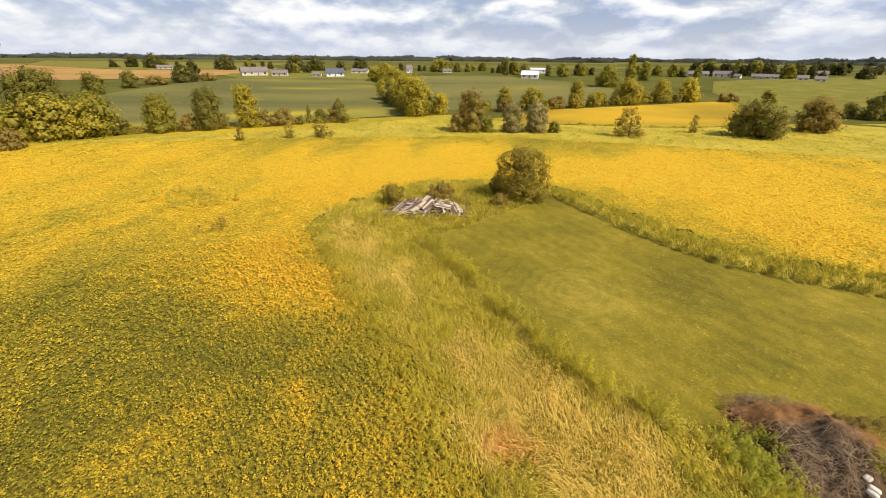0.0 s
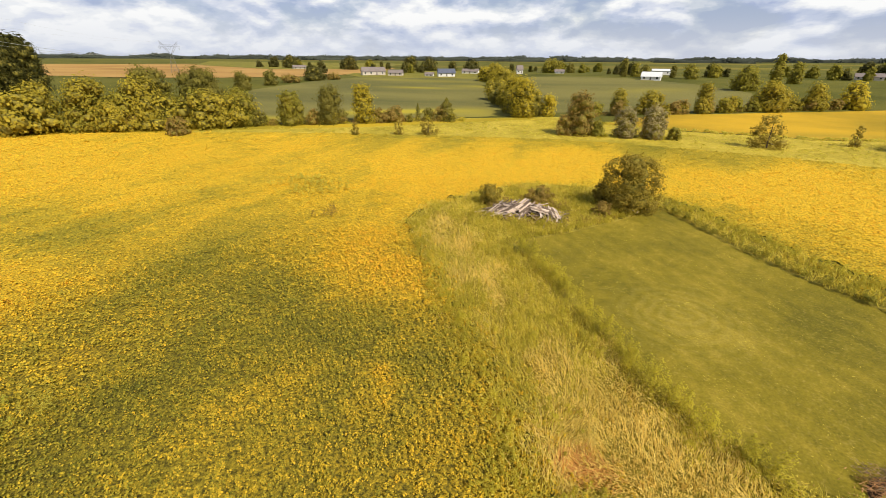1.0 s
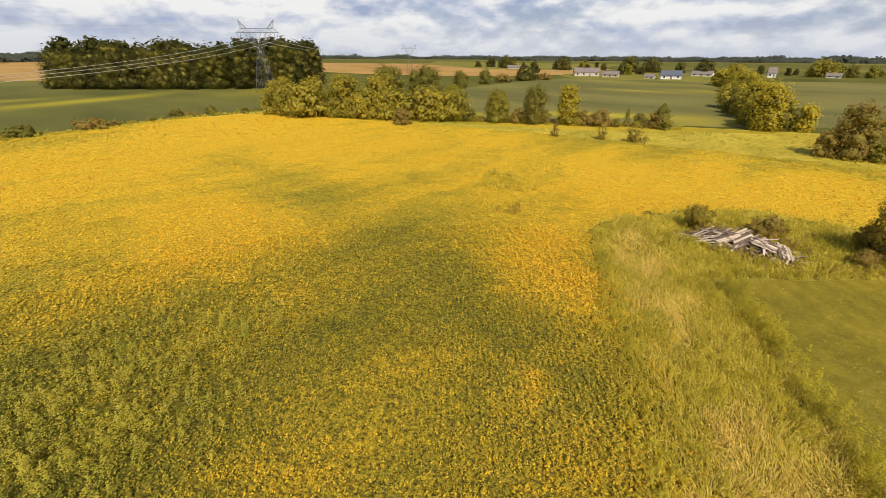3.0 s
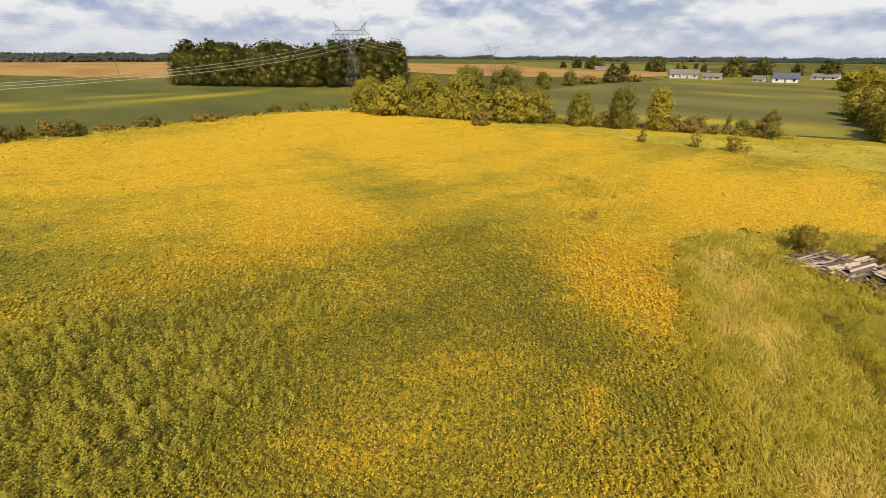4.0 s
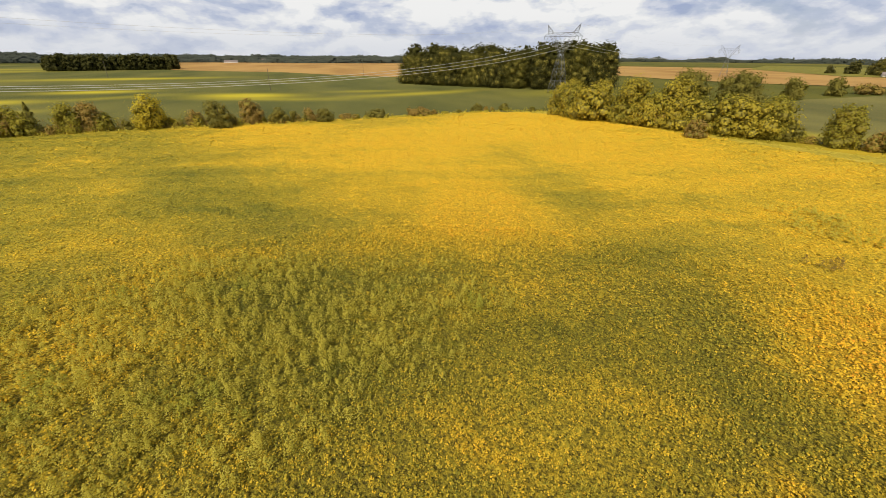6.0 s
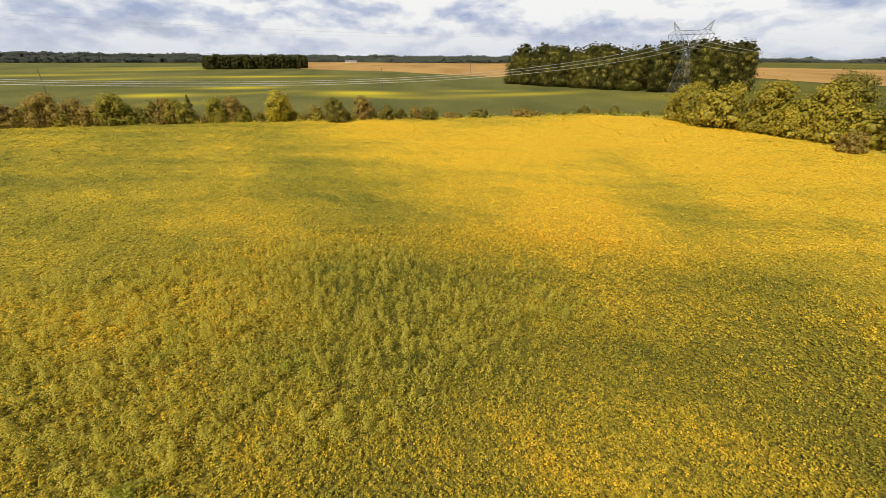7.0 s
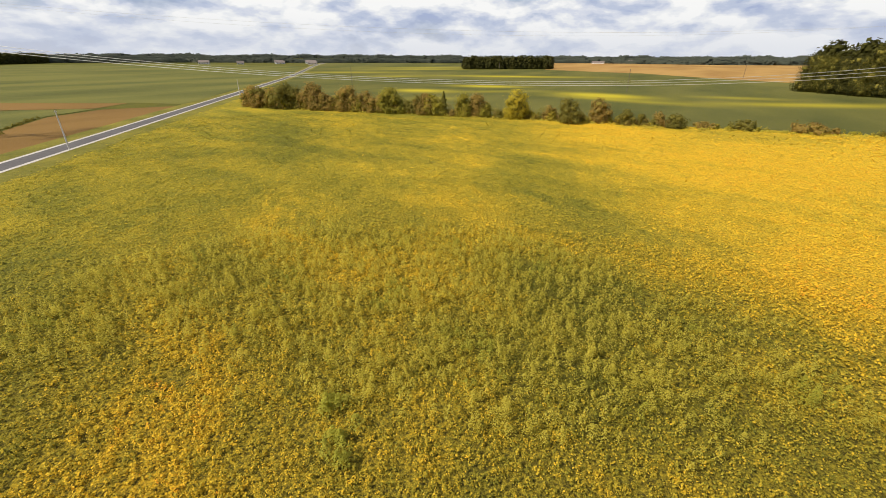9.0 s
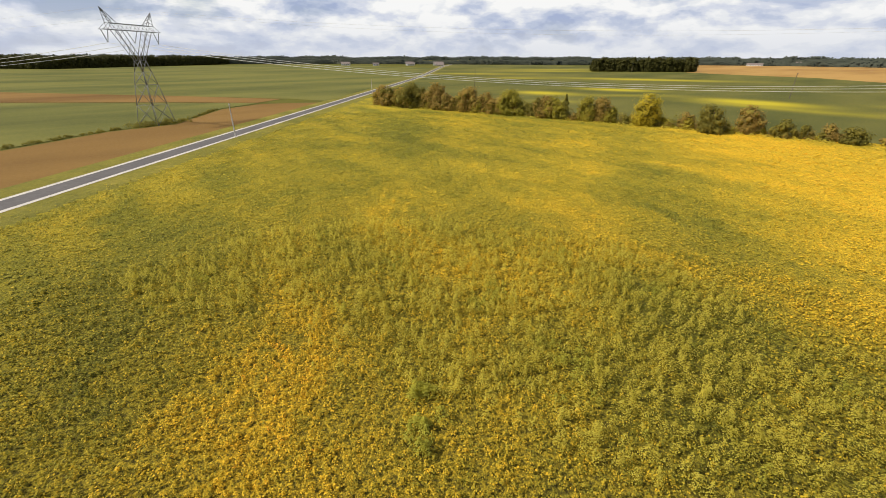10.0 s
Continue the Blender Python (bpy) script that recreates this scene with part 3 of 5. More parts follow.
ORANGE = [(-7.3, -24.7, 7.7, 6.4, -107, 0.36), (-35, -48, 11, 6, -125, 0.20), (-99, -56, 39, 9.5, -151, 0.17), (-13, 6.6, 2.4, 1.8, 153, 0.10), (-97, -100, 48, 12, -134, 0.18), (-9, 20, 2.4, 2.0, 114, 0.24), (-13, -11, 3.5, 4, 0, 0.12)]


def ripeness(x, y):
    x, y = x + 1.3 * wobble(x, y, 6, 13) + 2.2 * wobble(x, y, 30, 14), y + 1.3 * wobble(x, y, 6, 15) + 2.2 * wobble(x, y, 30, 16)
    base = 0.375 + 0.05 * wobble(x, y, 30, 3) + 0.05 * wobble(x, y, 6, 5) + 0.055 * wobble(x, y, 2.2, 9) + 0.05 * wobble(x + 0.15 * y, 0.10 * y, 2.6, 77) + 0.085 * wobble(x + 0.15 * y, 0.16 * y, 9, 78)
    tone = base + 1.05 * blob_sum(RIPE, x, y) + 1.15 * blob_sum(GREENER, x, y)
    return np.clip(tone, 0.08, 0.80) + blob_sum(ORANGE, x, y) * (0.65 + 0.75 * wobble(x, y, 2.6, 17))


def is_soy(x, y):
    return inside(SOY, x, y) & ~inside(YARD, x + 1.6 * wobble(x, y, 4, 11), y + 1.6 * wobble(x, y, 4, 12))


def soy_sheet():
    step = 1.5
    gx, gy = np.meshgrid(np.arange(-172, 232, step), np.arange(-330, 120, step))
    ok = is_soy(gx[:-1, :-1] + step / 2, gy[:-1, :-1] + step / 2)
    ids = np.arange(gx.size).reshape(gx.shape)
    q = np.stack([ids[:-1, :-1][ok], ids[:-1, 1:][ok], ids[1:, 1:][ok], ids[1:, :-1][ok]], -1)
    used, q = np.unique(q, return_inverse=True)
    x, y = gx.ravel()[used], gy.ravel()[used]
    z = land(x, y) + 0.13 + 0.03 * wobble(x, y, 5, 2)
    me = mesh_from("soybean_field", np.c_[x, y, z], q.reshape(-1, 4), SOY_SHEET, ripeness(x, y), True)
    # far off the plants stand as one canopy: the painted dark gaps fade out
    me.attributes.new("gap_fade", "FLOAT", "POINT").data.foreach_set("value", ease((np.hypot(x, y) - 28) / 46).astype(np.float32))
    tagged(new("soybean_field", me), "wide soybean field turning from green to gold", "field", kind="structure")


def soy_plants(name, r0, r1, spacing, leaves, size, material, label):
    """Soybean plants in drilled rows over the ring r0 to r1, each a low dome of leaves, on the sides that the drone turns to."""
    a0, a1 = (radians(-61), radians(198)) if r0 < 50 else (radians(-52), radians(188))
    count = int((a1 - a0) / 2 * (r1**2 - r0**2) / spacing**2)
    r = np.sqrt(rng.uniform(r0**2, r1**2, count))
    a = rng.uniform(a0, a1, count)
    x, y = -np.sin(a) * r, np.cos(a) * r
    if spacing < 0.4:
        u, w = 0.80 * x + 0.60 * y, -0.60 * x + 0.80 * y
        u = np.round(u / 0.38) * 0.38 + rng.normal(0, 0.07, count)
        x, y = 0.80 * u - 0.60 * w, 0.60 * u + 0.80 * w
    stray = np.where(rng.random(count) < 0.45, 2.2, 0.8)
    ok = is_soy(x + rng.normal(0, 1, count) * stray, y + rng.normal(0, 1, count) * stray) & ~inside(MOWN, x, y) & (wobble(x, y, 1.6, 23) + rng.normal(0, 0.4, count) > -0.75)
    x, y = x[ok], y[ok]
    n = len(x)
    tall = (0.52 + 0.09 * wobble(x, y, 1.3, 21) + 0.08 * wobble(x, y, 5, 2)) * rng.uniform(0.72, 1.22, n)
    tall *= 1.0 if r0 < 50 else 0.62
    tone = ripeness(x, y) + rng.normal(0, 0.06 if r0 < 50 else 0.04, n) + 0.07 * wobble(x, y, 0.9, 24)
    wide = spacing * rng.uniform(0.45, 0.72, n)
    x, y, tall, tone, wide = (np.repeat(v, leaves) for v in (x, y, tall, tone, wide))
    m = n * leaves
    a, q = rng.uniform(0, 2 * np.pi, m), np.sqrt(rng.uniform(0, 1, m))
    z = tall * (1 - 0.55 * q**2) + rng.normal(0, 0.035, m)
    pos = np.c_[x + np.cos(a) * q * wide, y + np.sin(a) * q * wide, np.maximum(z, 0.14)]
    tilt = 0.95 if r0 < 32 else 0.75 if r0 < 50 else 0.4
    normal = np.c_[np.cos(a) * q * tilt, np.sin(a) * q * tilt, np.ones(m)] + rng.normal(0, 0.45 * tilt, (m, 3))
    v, f = cards(pos, size * rng.uniform(0.7, 1.35, m), normal, 0.78)
    tagged(new(name, mesh_from(name, v, f, material, np.repeat(tone, 4))), label, "crop", kind="stuff")


soy_sheet()
for r0, r1, spacing, leaves, size in ((1, 12, 0.38, 9, 0.14), (12, 20, 0.28, 10, 0.108), (20, 32, 0.29, 9, 0.120), (32, 50, 0.36, 6, 0.17), (50, 75, 0.46, 3, 0.25), (75, 120, 0.60, 2, 0.32), (120, 176, 1.0, 2, 0.5)):
    soy_plants("soybean_plants", r0, r1, spacing, leaves, size, SOY_LEAF if r0 < 45 else SOY_FAR_LEAF, "dense soybean plants mixed green and yellow")

# ---- weeds in the crop ----
WEEDY = [(-2, -47), (-13, -50), (-27, -44), (-38, -29), (-44, -14), (-39, -4), (-34, 8), (-31, 12.5), (-26, 10.5), (-21.5, 3), (-16.5, -6), (-13.5, -17), (-10.5, -32), (-3, -36)]


def weeds(name, spots, height, width, leaf, count, material, label):
    """Upright bushy weeds, leafy all the way up, as one stand."""
    spots = np.asarray(spots)
    if name in ("weed_edge", "pile_weeds"):
        spots = spots[~inside(MOWN, spots[:, 0], spots[:, 1])]
    n = len(spots)
    h = np.repeat(height * rng.uniform(0.65, 1.25, n), count)
    w = np.repeat(width * rng.uniform(0.7, 1.3, n), count)
    c = np.repeat(np.asarray(spots), count, 0)
    f = rng.uniform(0.25, 1, n * count) ** 0.8
    a, q = rng.uniform(0, 2 * np.pi, n * count), np.sqrt(rng.uniform(0, 1, n * count))
    rad = w / 2 * q * (1.12 - f**2.2)
    lean = np.repeat(rng.normal(0, 0.10, (n, 2)), count, 0)
    pos = np.c_[c[:, 0] + np.cos(a) * rad + lean[:, 0] * f * h, c[:, 1] + np.sin(a) * rad + lean[:, 1] * f * h, f * h]
    normal = np.c_[np.cos(a) * 0.6, np.sin(a) * 0.6, np.full(n * count, 1.5)] + rng.normal(0, 0.30, (n * count, 3))
    v, quads = cards(pos, leaf * rng.uniform(0.6, 1.3, n * count), normal, 0.5)
    tagged(new(name, mesh_from(name, v, quads, material)), label, "weeds", kind="stuff")


def scatter(poly, per_m2, keep=None, stray=1.2):
    """Random places in a polygon."""
    p = np.asarray(poly)
    lo, hi = p.min(0) - 2 * stray, p.max(0) + 2 * stray
    xy = rng.uniform(lo, hi, (int(np.prod(hi - lo) * per_m2), 2))
    ok = inside(poly, xy[:, 0] + stray * (wobble(xy[:, 0], xy[:, 1], 7, 31) + rng.normal(0, 0.5, len(xy))), xy[:, 1] + stray * (wobble(xy[:, 0], xy[:, 1], 7, 32) + rng.normal(0, 0.5, len(xy))))
    if keep is not None:
        ok &= keep(xy[:, 0], xy[:, 1])
    return xy[ok]


thick = lambda x, y: wobble(x, y, 6, 41) + rng.normal(0, 0.35, x.shape) > -0.45
lusher = lambda x, y: wobble(x, y, 9, 43) + 0.35 * wobble(x, y, 2.5, 44) > 0.6
spots = scatter(WEEDY, 2.0, thick, 2.2)
green_ones = lusher(spots[:, 0], spots[:, 1])
weeds("weed_stand", spots[~green_ones], 1.4, 0.80, 0.115, 76, FOLIAGE["weed"], "tall pale weeds standing above the soybeans")
weeds("weed_stand", spots[green_ones], 1.25, 0.76, 0.12, 54, FOLIAGE["fresh"], "tall green weeds standing above the soybeans")
weeds("weed_stand", scatter([(-31, 58), (-37, 55), (-46, 60), (-42, 65), (-33, 64)], 0.8), 1.2, 0.9, 0.24, 40, FOLIAGE["weed"], "patch of tall weeds in the yellow soybeans")
for cx, cy, count in ((-12.4, -15.4, 9), (-11.2, -13.4, 5), (-10.5, -12.0, 4)):
    weeds("weed_clump", rng.normal(0, 0.40, (count, 2)) + (cx, cy), 1.45, 1.1, 0.15, 110, FOLIAGE["fresh"], "bushy green weed clump in the crop")
weeds("weed_clump", rng.normal(0, 0.8, (7, 2)) + (-28.9, 48.6), 1.2, 0.9, 0.2, 60, FOLIAGE["dull"], "brownish weed clump in yellow soybeans")

# ---- rough grass round the lawn ----
def grass_stand(name, spots, length, width, lean, material, label, per=1):
    xy = np.repeat(np.asarray(spots), per, 0) + rng.normal(0, 0.22, (len(spots) * per, 2))
    n = len(xy)
    ok = ~inside(MOWN, xy[:, 0], xy[:, 1])
    xy = xy[ok]
    n = len(xy)
    a = 2.2 * wobble(xy[:, 0], xy[:, 1], 7, 51) + 2.6
    size = lean * (0.5 + 0.8 * (wobble(xy[:, 0], xy[:, 1], 5, 52) > 0))
    lay = np.c_[np.cos(a), np.sin(a)] * size[:, None] + rng.normal(0, 0.28, (n, 2))
    v, q = blades(np.c_[xy, np.full(n, 0.06)], length * rng.uniform(0.6, 1.25, n), lay, width * rng.uniform(0.7, 1.3, n))
    tagged(new(name, mesh_from(name, v, q, material)), label, "grass", kind="stuff")


STRIP = [(8, 71.5), (-2.5, 71.5), (-10.8, 63), (-16, 55), (-16.9, 48.5), (-11, 38), (-6.5, 30), (-3.1, 22.6), (-0.7, 17), (0.8, 12), (3, 6), (19, 8), (20, 12), (16, 17.3), (13.7, 18.5), (11.1, 20.9), (8.5, 24.9), (5.7, 30.5), (2.7, 37.8), (-2.6, 45.5), (9.6, 55.6), (17, 63.6), (19, 70)]
dry = lambda x, y: (0.6 * wobble(x, y, 5, 61) + blob_sum([(5, 20, 4.5, 6.5, 25, 1.15), (9, 15.5, 4, 4, 0, 1.1), (-11, 46.5, 3.5, 9, 25, 0.95), (-4.5, 35, 2.5, 5, 25, 0.7)], x, y) + rng.normal(0, 0.30, x.shape)) > 0.62
lush = lambda x, y: ~dry(x, y)
near = lambda x, y: np.hypot(x, y) < 46
grass_stand("long_grass", scatter(STRIP, 34, lambda x, y: dry(x, y) & near(x, y), 1.5), 0.75, 0.038, 0.6, BLADE["straw"], "lodged straw-coloured long grass", 2)
grass_stand("long_grass", scatter(STRIP, 26, lambda x, y: lush(x, y) & near(x, y), 1.5), 0.70, 0.04, 0.4, BLADE["green"], "tall yellow-green uncut grass", 2)
grass_stand("long_grass", scatter(STRIP, 14, lambda x, y: dry(x, y) & ~near(x, y), 0.7), 0.8, 0.06, 0.65, BLADE["straw"], "lodged straw-coloured long grass", 2)
grass_stand("long_grass", scatter(STRIP, 14, lambda x, y: lush(x, y) & ~near(x, y), 0.7), 0.8, 0.06, 0.45, BLADE["green"], "tall yellow-green uncut grass", 2)
grass_stand("russet_grass", rng.normal(0, 1, (340, 2)) * (0.75, 0.40) + (3.9, 16.3), 0.75, 0.04, 0.9, BLADE["russet"], "small patch of russet dried grass", 3)


def grass_heads(name, spots, low, high, size, material, label):
    """Seed heads and upper leaves of standing grass, as small leaves."""
    n = len(spots)
    ok = ~inside(MOWN, spots[:, 0], spots[:, 1])
    spots, n = spots[ok], int(ok.sum())
    z = rng.uniform(low, high, n) * (1 + 0.35 * wobble(spots[:, 0], spots[:, 1], 2.5, 55))
    v, q = cards(np.c_[spots, z], size * rng.uniform(0.6, 1.5, n), np.c_[rng.normal(0, 0.6, (n, 2)), np.ones(n)], 0.32)
    tagged(new(name, mesh_from(name, v, q, material)), label, "grass", kind="stuff")


grass_heads("grass_heads", scatter(STRIP, 55, lambda x, y: dry(x, y) & near(x, y), 1.5), 0.2, 0.75, 0.17, BLADE["straw"], "pale dry seed heads of long grass")
grass_heads("grass_heads", scatter(STRIP, 50, lambda x, y: lush(x, y) & near(x, y), 1.5), 0.2, 0.75, 0.16, BLADE["green"], "yellow-green tops of long grass")
grass_heads("grass_heads", scatter(STRIP, 20, lambda x, y: dry(x, y) & ~near(x, y), 1.5), 0.2, 0.8, 0.27, BLADE["straw"], "pale dry seed heads of long grass")
grass_heads("grass_heads", scatter(STRIP, 20, lambda x, y: lush(x, y) & ~near(x, y), 1.5), 0.2, 0.8, 0.27, BLADE["green"], "yellow-green tops of long grass")
weeds("weed_edge", scatter(STRIP, 3.6, lambda x, y: lush(x, y) & (wobble(x, y, 4, 71) + rng.normal(0, 0.5, x.shape) > -0.15), 1.8), 0.95, 0.6, 0.125, 32, FOLIAGE["greenweed"], "leafy green weeds in the long grass")
weeds("weed_edge", scatter(STRIP, 0.55, lambda x, y: lush(x, y) & (wobble(x, y, 6, 73) + rng.normal(0, 0.4, x.shape) > 0.1), 1.2), 1.1, 1.2, 0.14, 80, FOLIAGE["greenweed"], "bushy green weeds standing in the long grass")
weeds("weed_edge", scatter(STRIP, 1.3, lambda x, y: lush(x, y) & (wobble(x, y, 3, 74) > 0), 1.2), 0.75, 0.7, 0.12, 34, FOLIAGE["green"], "low dark green weeds in the long grass")
# dry clippings left by the mower
bits = scatter([p for p in MOWN if p[1] > 3], 24, lambda x, y: (wobble(x, y, 3.5, 75) + 0.7 * wobble(x + 0.6 * y, 0.2 * y, 1.1, 76) + rng.normal(0, 0.35, x.shape) > 0.75) & inside(MOWN, x, y) & (np.hypot(x, y) < 75), 0.0)
v, q = cards(np.c_[bits, np.full(len(bits), 0.16)], 0.12 * rng.uniform(0.5, 1.6, len(bits)), np.c_[rng.normal(0, 0.25, (len(bits), 2)), np.ones(len(bits))], 0.14)
tagged(new("grass_clippings", mesh_from("grass_clippings", v, q, BLADE["green"])), "dry straw-coloured clippings strewn on the lawn", "clippings", kind="stuff")


def along(points, spacing, spread):
    """Places strewn along a line."""
    p = np.asarray(points, float)
    out = []
    for a, b in zip(p[:-1], p[1:]):
        n = max(2, int(np.linalg.norm(b - a) / spacing))
        out.append(a + (b - a) * rng.uniform(0, 1, (n, 1)) + rng.normal(0, spread, (n, 2)))
    return np.concatenate(out)


weeds("weed_edge", along([(-2.2, 44.2), (2.0, 37.2), (5.0, 30.2), (7.8, 24.4), (10.4, 20.4), (13.2, 18.0)], 0.17, 0.42), 2.0, 1.1, 0.125, 80, FOLIAGE["greenweed"], "bushy weeds along the lawn's edge")
# darker row added to stand for shade gaps between the edge weeds
weeds("weed_edge", along([(-1.8, 43.8), (2.2, 37.2), (5.2, 30.2), (8.0, 24.4), (10.6, 20.5), (13.4, 18.1)], 0.45, 0.30), 1.3, 0.9, 0.11, 70, FOLIAGE["green"], "weeds in a shade-dark green along the lawn's edge")
weeds("weed_edge", along([(-2.8, 46.3), (3.2, 50.8), (9.2, 56.3), (15.8, 63.2)], 0.16, 0.45), 0.7, 0.8, 0.14, 40, FOLIAGE["greenweed"], "low weeds along the lawn's edge")
weeds("weed_edge", along([(-16.3, 50), (-11.3, 38), (-6.8, 30), (-3.4, 22.6), (-1.0, 17), (0.5, 12), (2.6, 7)], 0.10, 0.9), 0.75, 0.75, 0.13, 34, FOLIAGE["greenweed"], "leafy weeds mixed into the edge of the soybeans")
EDGE = [(17.2, 64.0), (22.9, 51.0), (26.2, 44.6), (30.5, 39.2), (35.3, 35.9), (46, 30.9), (60, 24.6)]
EDGE_FAR = [(19.6, 66.2), (25.6, 55.0), (29.6, 48.0), (34.2, 42.5), (40, 38.6), (50.5, 34), (64.5, 27.5)]
MARGIN = EDGE + EDGE_FAR[::-1]
weeds("margin_weeds", along(EDGE_FAR, 0.10, 0.9), 0.75, 0.8, 0.17, 30, FOLIAGE["greenweed"], "low weeds between margin and soybeans")
grass_stand("margin_grass", scatter(MARGIN, 6, None, 0.4), 0.8, 0.07, 0.35, BLADE["green"], "tall green grass margin beside the lawn", 3)
weeds("margin_weeds", scatter(MARGIN, 1.7, None, 0.4), 1.0, 0.8, 0.17, 40, FOLIAGE["greenweed"], "leafy weeds in the tall margin beside the lawn")
# dark leaf colour also stands for the shadow band along the lawn
weeds("margin_weeds", along([(17.4, 63.9), (22.8, 51.0), (26.1, 44.6), (30.4, 39.1), (35.2, 35.9), (46, 30.9), (60, 24.6)], 0.25, 0.25), 1.0, 0.8, 0.17, 50, FOLIAGE["green"], "weedy edge standing over the lawn, its dark green partly shade")
weeds("pile_weeds", scatter([(-9, 51.5), (-8, 60), (-3, 64), (6, 64), (10, 60), (10.5, 56.5), (4, 51.5), (-2, 48)], 0.75, lambda x, y: ~((np.abs(x + 2) < 5.2) & (np.abs(y - 55.6) < 2.4))), 0.95, 0.9, 0.16, 60, FOLIAGE["greenweed"], "weeds grown up round the board heap")
weeds("pile_weeds", along([(-7.6, 54.5), (-6.5, 57), (-4, 59), (1, 59.2), (4, 58.4)], 0.35, 0.5), 1.5, 1.0, 0.16, 80, FOLIAGE["dull"], "tall brownish weeds behind the board heap")
weeds("pile_weeds", along([(-6, 52.2), (2, 52.6), (6, 54.2), (9.6, 56.4)], 0.28, 0.7), 0.85, 0.9, 0.14, 60, FOLIAGE["dull"], "brownish weeds in front of the board heap")


# ---- heap of old boards ----
def board_heap():
    base = tagged(new("board_heap"), "collapsed heap of weathered grey boards in weeds", "wood pile")
    base.location, base.scale = (-2.0, 55.4, 0.1), (1.14, 1.05, 1.0)

    def mound(x, y):
        return 1.75 * np.exp(-np.abs((x + 0.3) / 4.2) ** 2.4 - np.abs(y / 2.1) ** 2)

    core_x, core_y = np.meshgrid(np.linspace(-5.6, 5.6, 34), np.linspace(-2.9, 2.9, 20))
    z = np.maximum(0, 0.70 * mound(core_x, core_y) + 0.16 * wobble(core_x, core_y, 0.9, 81)) - 0.12
    ids = np.arange(core_x.size).reshape(core_x.shape)
    q = np.stack([ids[:-1, :-1], ids[:-1, 1:], ids[1:, 1:], ids[1:, :-1]], -1).reshape(-1, 4)
    part("debris", mesh_from("debris", np.c_[core_x.ravel(), core_y.ravel(), z.ravel()], q, HEAP_SOIL, smooth=True), base, "dark broken debris")
    r = random.Random(5)

    def board_shape(length, width):
        """A weathered board: sagging, with split, uneven ends."""
        bm = bmesh.new()
        bmesh.ops.create_grid(bm, x_segments=4, y_segments=1, size=0.5)
        bmesh.ops.solidify(bm, geom=bm.faces[:], thickness=0.035)
        bow, twist = r.uniform(-0.06, 0.03), r.uniform(-0.12, 0.12)
        for v in bm.verts:
            end = abs(v.co.x) > 0.45
            x, y = v.co.x * length + (r.uniform(-0.14, 0.14) if end else 0), v.co.y * width * (r.uniform(0.75, 1.05) if end else 1)
            v.co = Vector((x, y, v.co.z + bow * (v.co.x * 2) ** 2 + twist * v.co.x * y))
        return bm_mesh("board", bm, PLANK)

    shapes = [board_shape(l, w) for l, w in ((4.0, 0.15), (3.3, 0.20), (2.8, 0.13), (2.2, 0.22), (3.0, 0.11), (1.6, 0.18), (1.1, 0.24), (2.4, 0.09))]
    slats = [board_shape(l, 0.215) for l in (2.5, 2.0, 3.0)]

    def resting(x, y, turn, extra, over):
        e = 0.35
        gx, gy = float(mound(x + e, y) - mound(x - e, y)) / (2 * e), float(mound(x, y + e) - mound(x, y - e)) / (2 * e)
        n = Vector((-gx * 0.8, -gy * 0.8, 1)).normalized()
        return Matrix.Translation((x, y, max(0.06, float(mound(x, y)) * 0.76 + over))) @ n.to_track_quat("Z", "Y").to_matrix().to_4x4() @ pose(0, 0, 0, 0, extra, turn)

    for i in range(150):
        x, y = r.uniform(-4.6, 4.6), r.gauss(-0.3, 1.0)
        turn = r.choice((r.gauss(55, 14), r.gauss(-35, 16), r.gauss(62, 10), r.gauss(5, 14), r.uniform(0, 180)))
        ob = part("board", r.choice(shapes), base)
        ob.matrix_local = resting(x, max(-2.2, min(1.8, y)), turn, r.gauss(0, 7), r.uniform(0.02, 0.24))
    # pieces of wall and roof that still hold together
    for k, (x, y, turn, extra) in enumerate(((-1.5, -0.9, 62, 4), (0.0, -1.0, 55, -4), (2.0, -0.8, -30, 5), (0.9, 0.2, 20, 0), (-2.6, 0.1, 65, 2), (3.3, -0.5, 40, 4))):
        whole = resting(x, y, turn, extra, 0.30)
        for i in range(5):
            ob = part("board", slats[k % 3], base)
            ob.matrix_local = whole @ pose(r.uniform(-0.2, 0.2), (i - 2) * 0.245, r.uniform(-0.015, 0.015), r.gauss(0, 2.5), 0, r.gauss(0, 1.2))
    # long boards leaning up the west end
    for i in range(9):
        ob = part("board", shapes[i % 2], base, "long pale board leaning on the heap")
        ob.matrix_local = Matrix.Translation((-4.1 + 0.36 * i, -0.85 + 0.05 * i + r.uniform(-0.1, 0.1), 0.86 + 0.03 * i)) @ pose(0, 0, 0, 0, -24 - r.uniform(0, 5), 46 + r.gauss(0, 5))


board_heap()


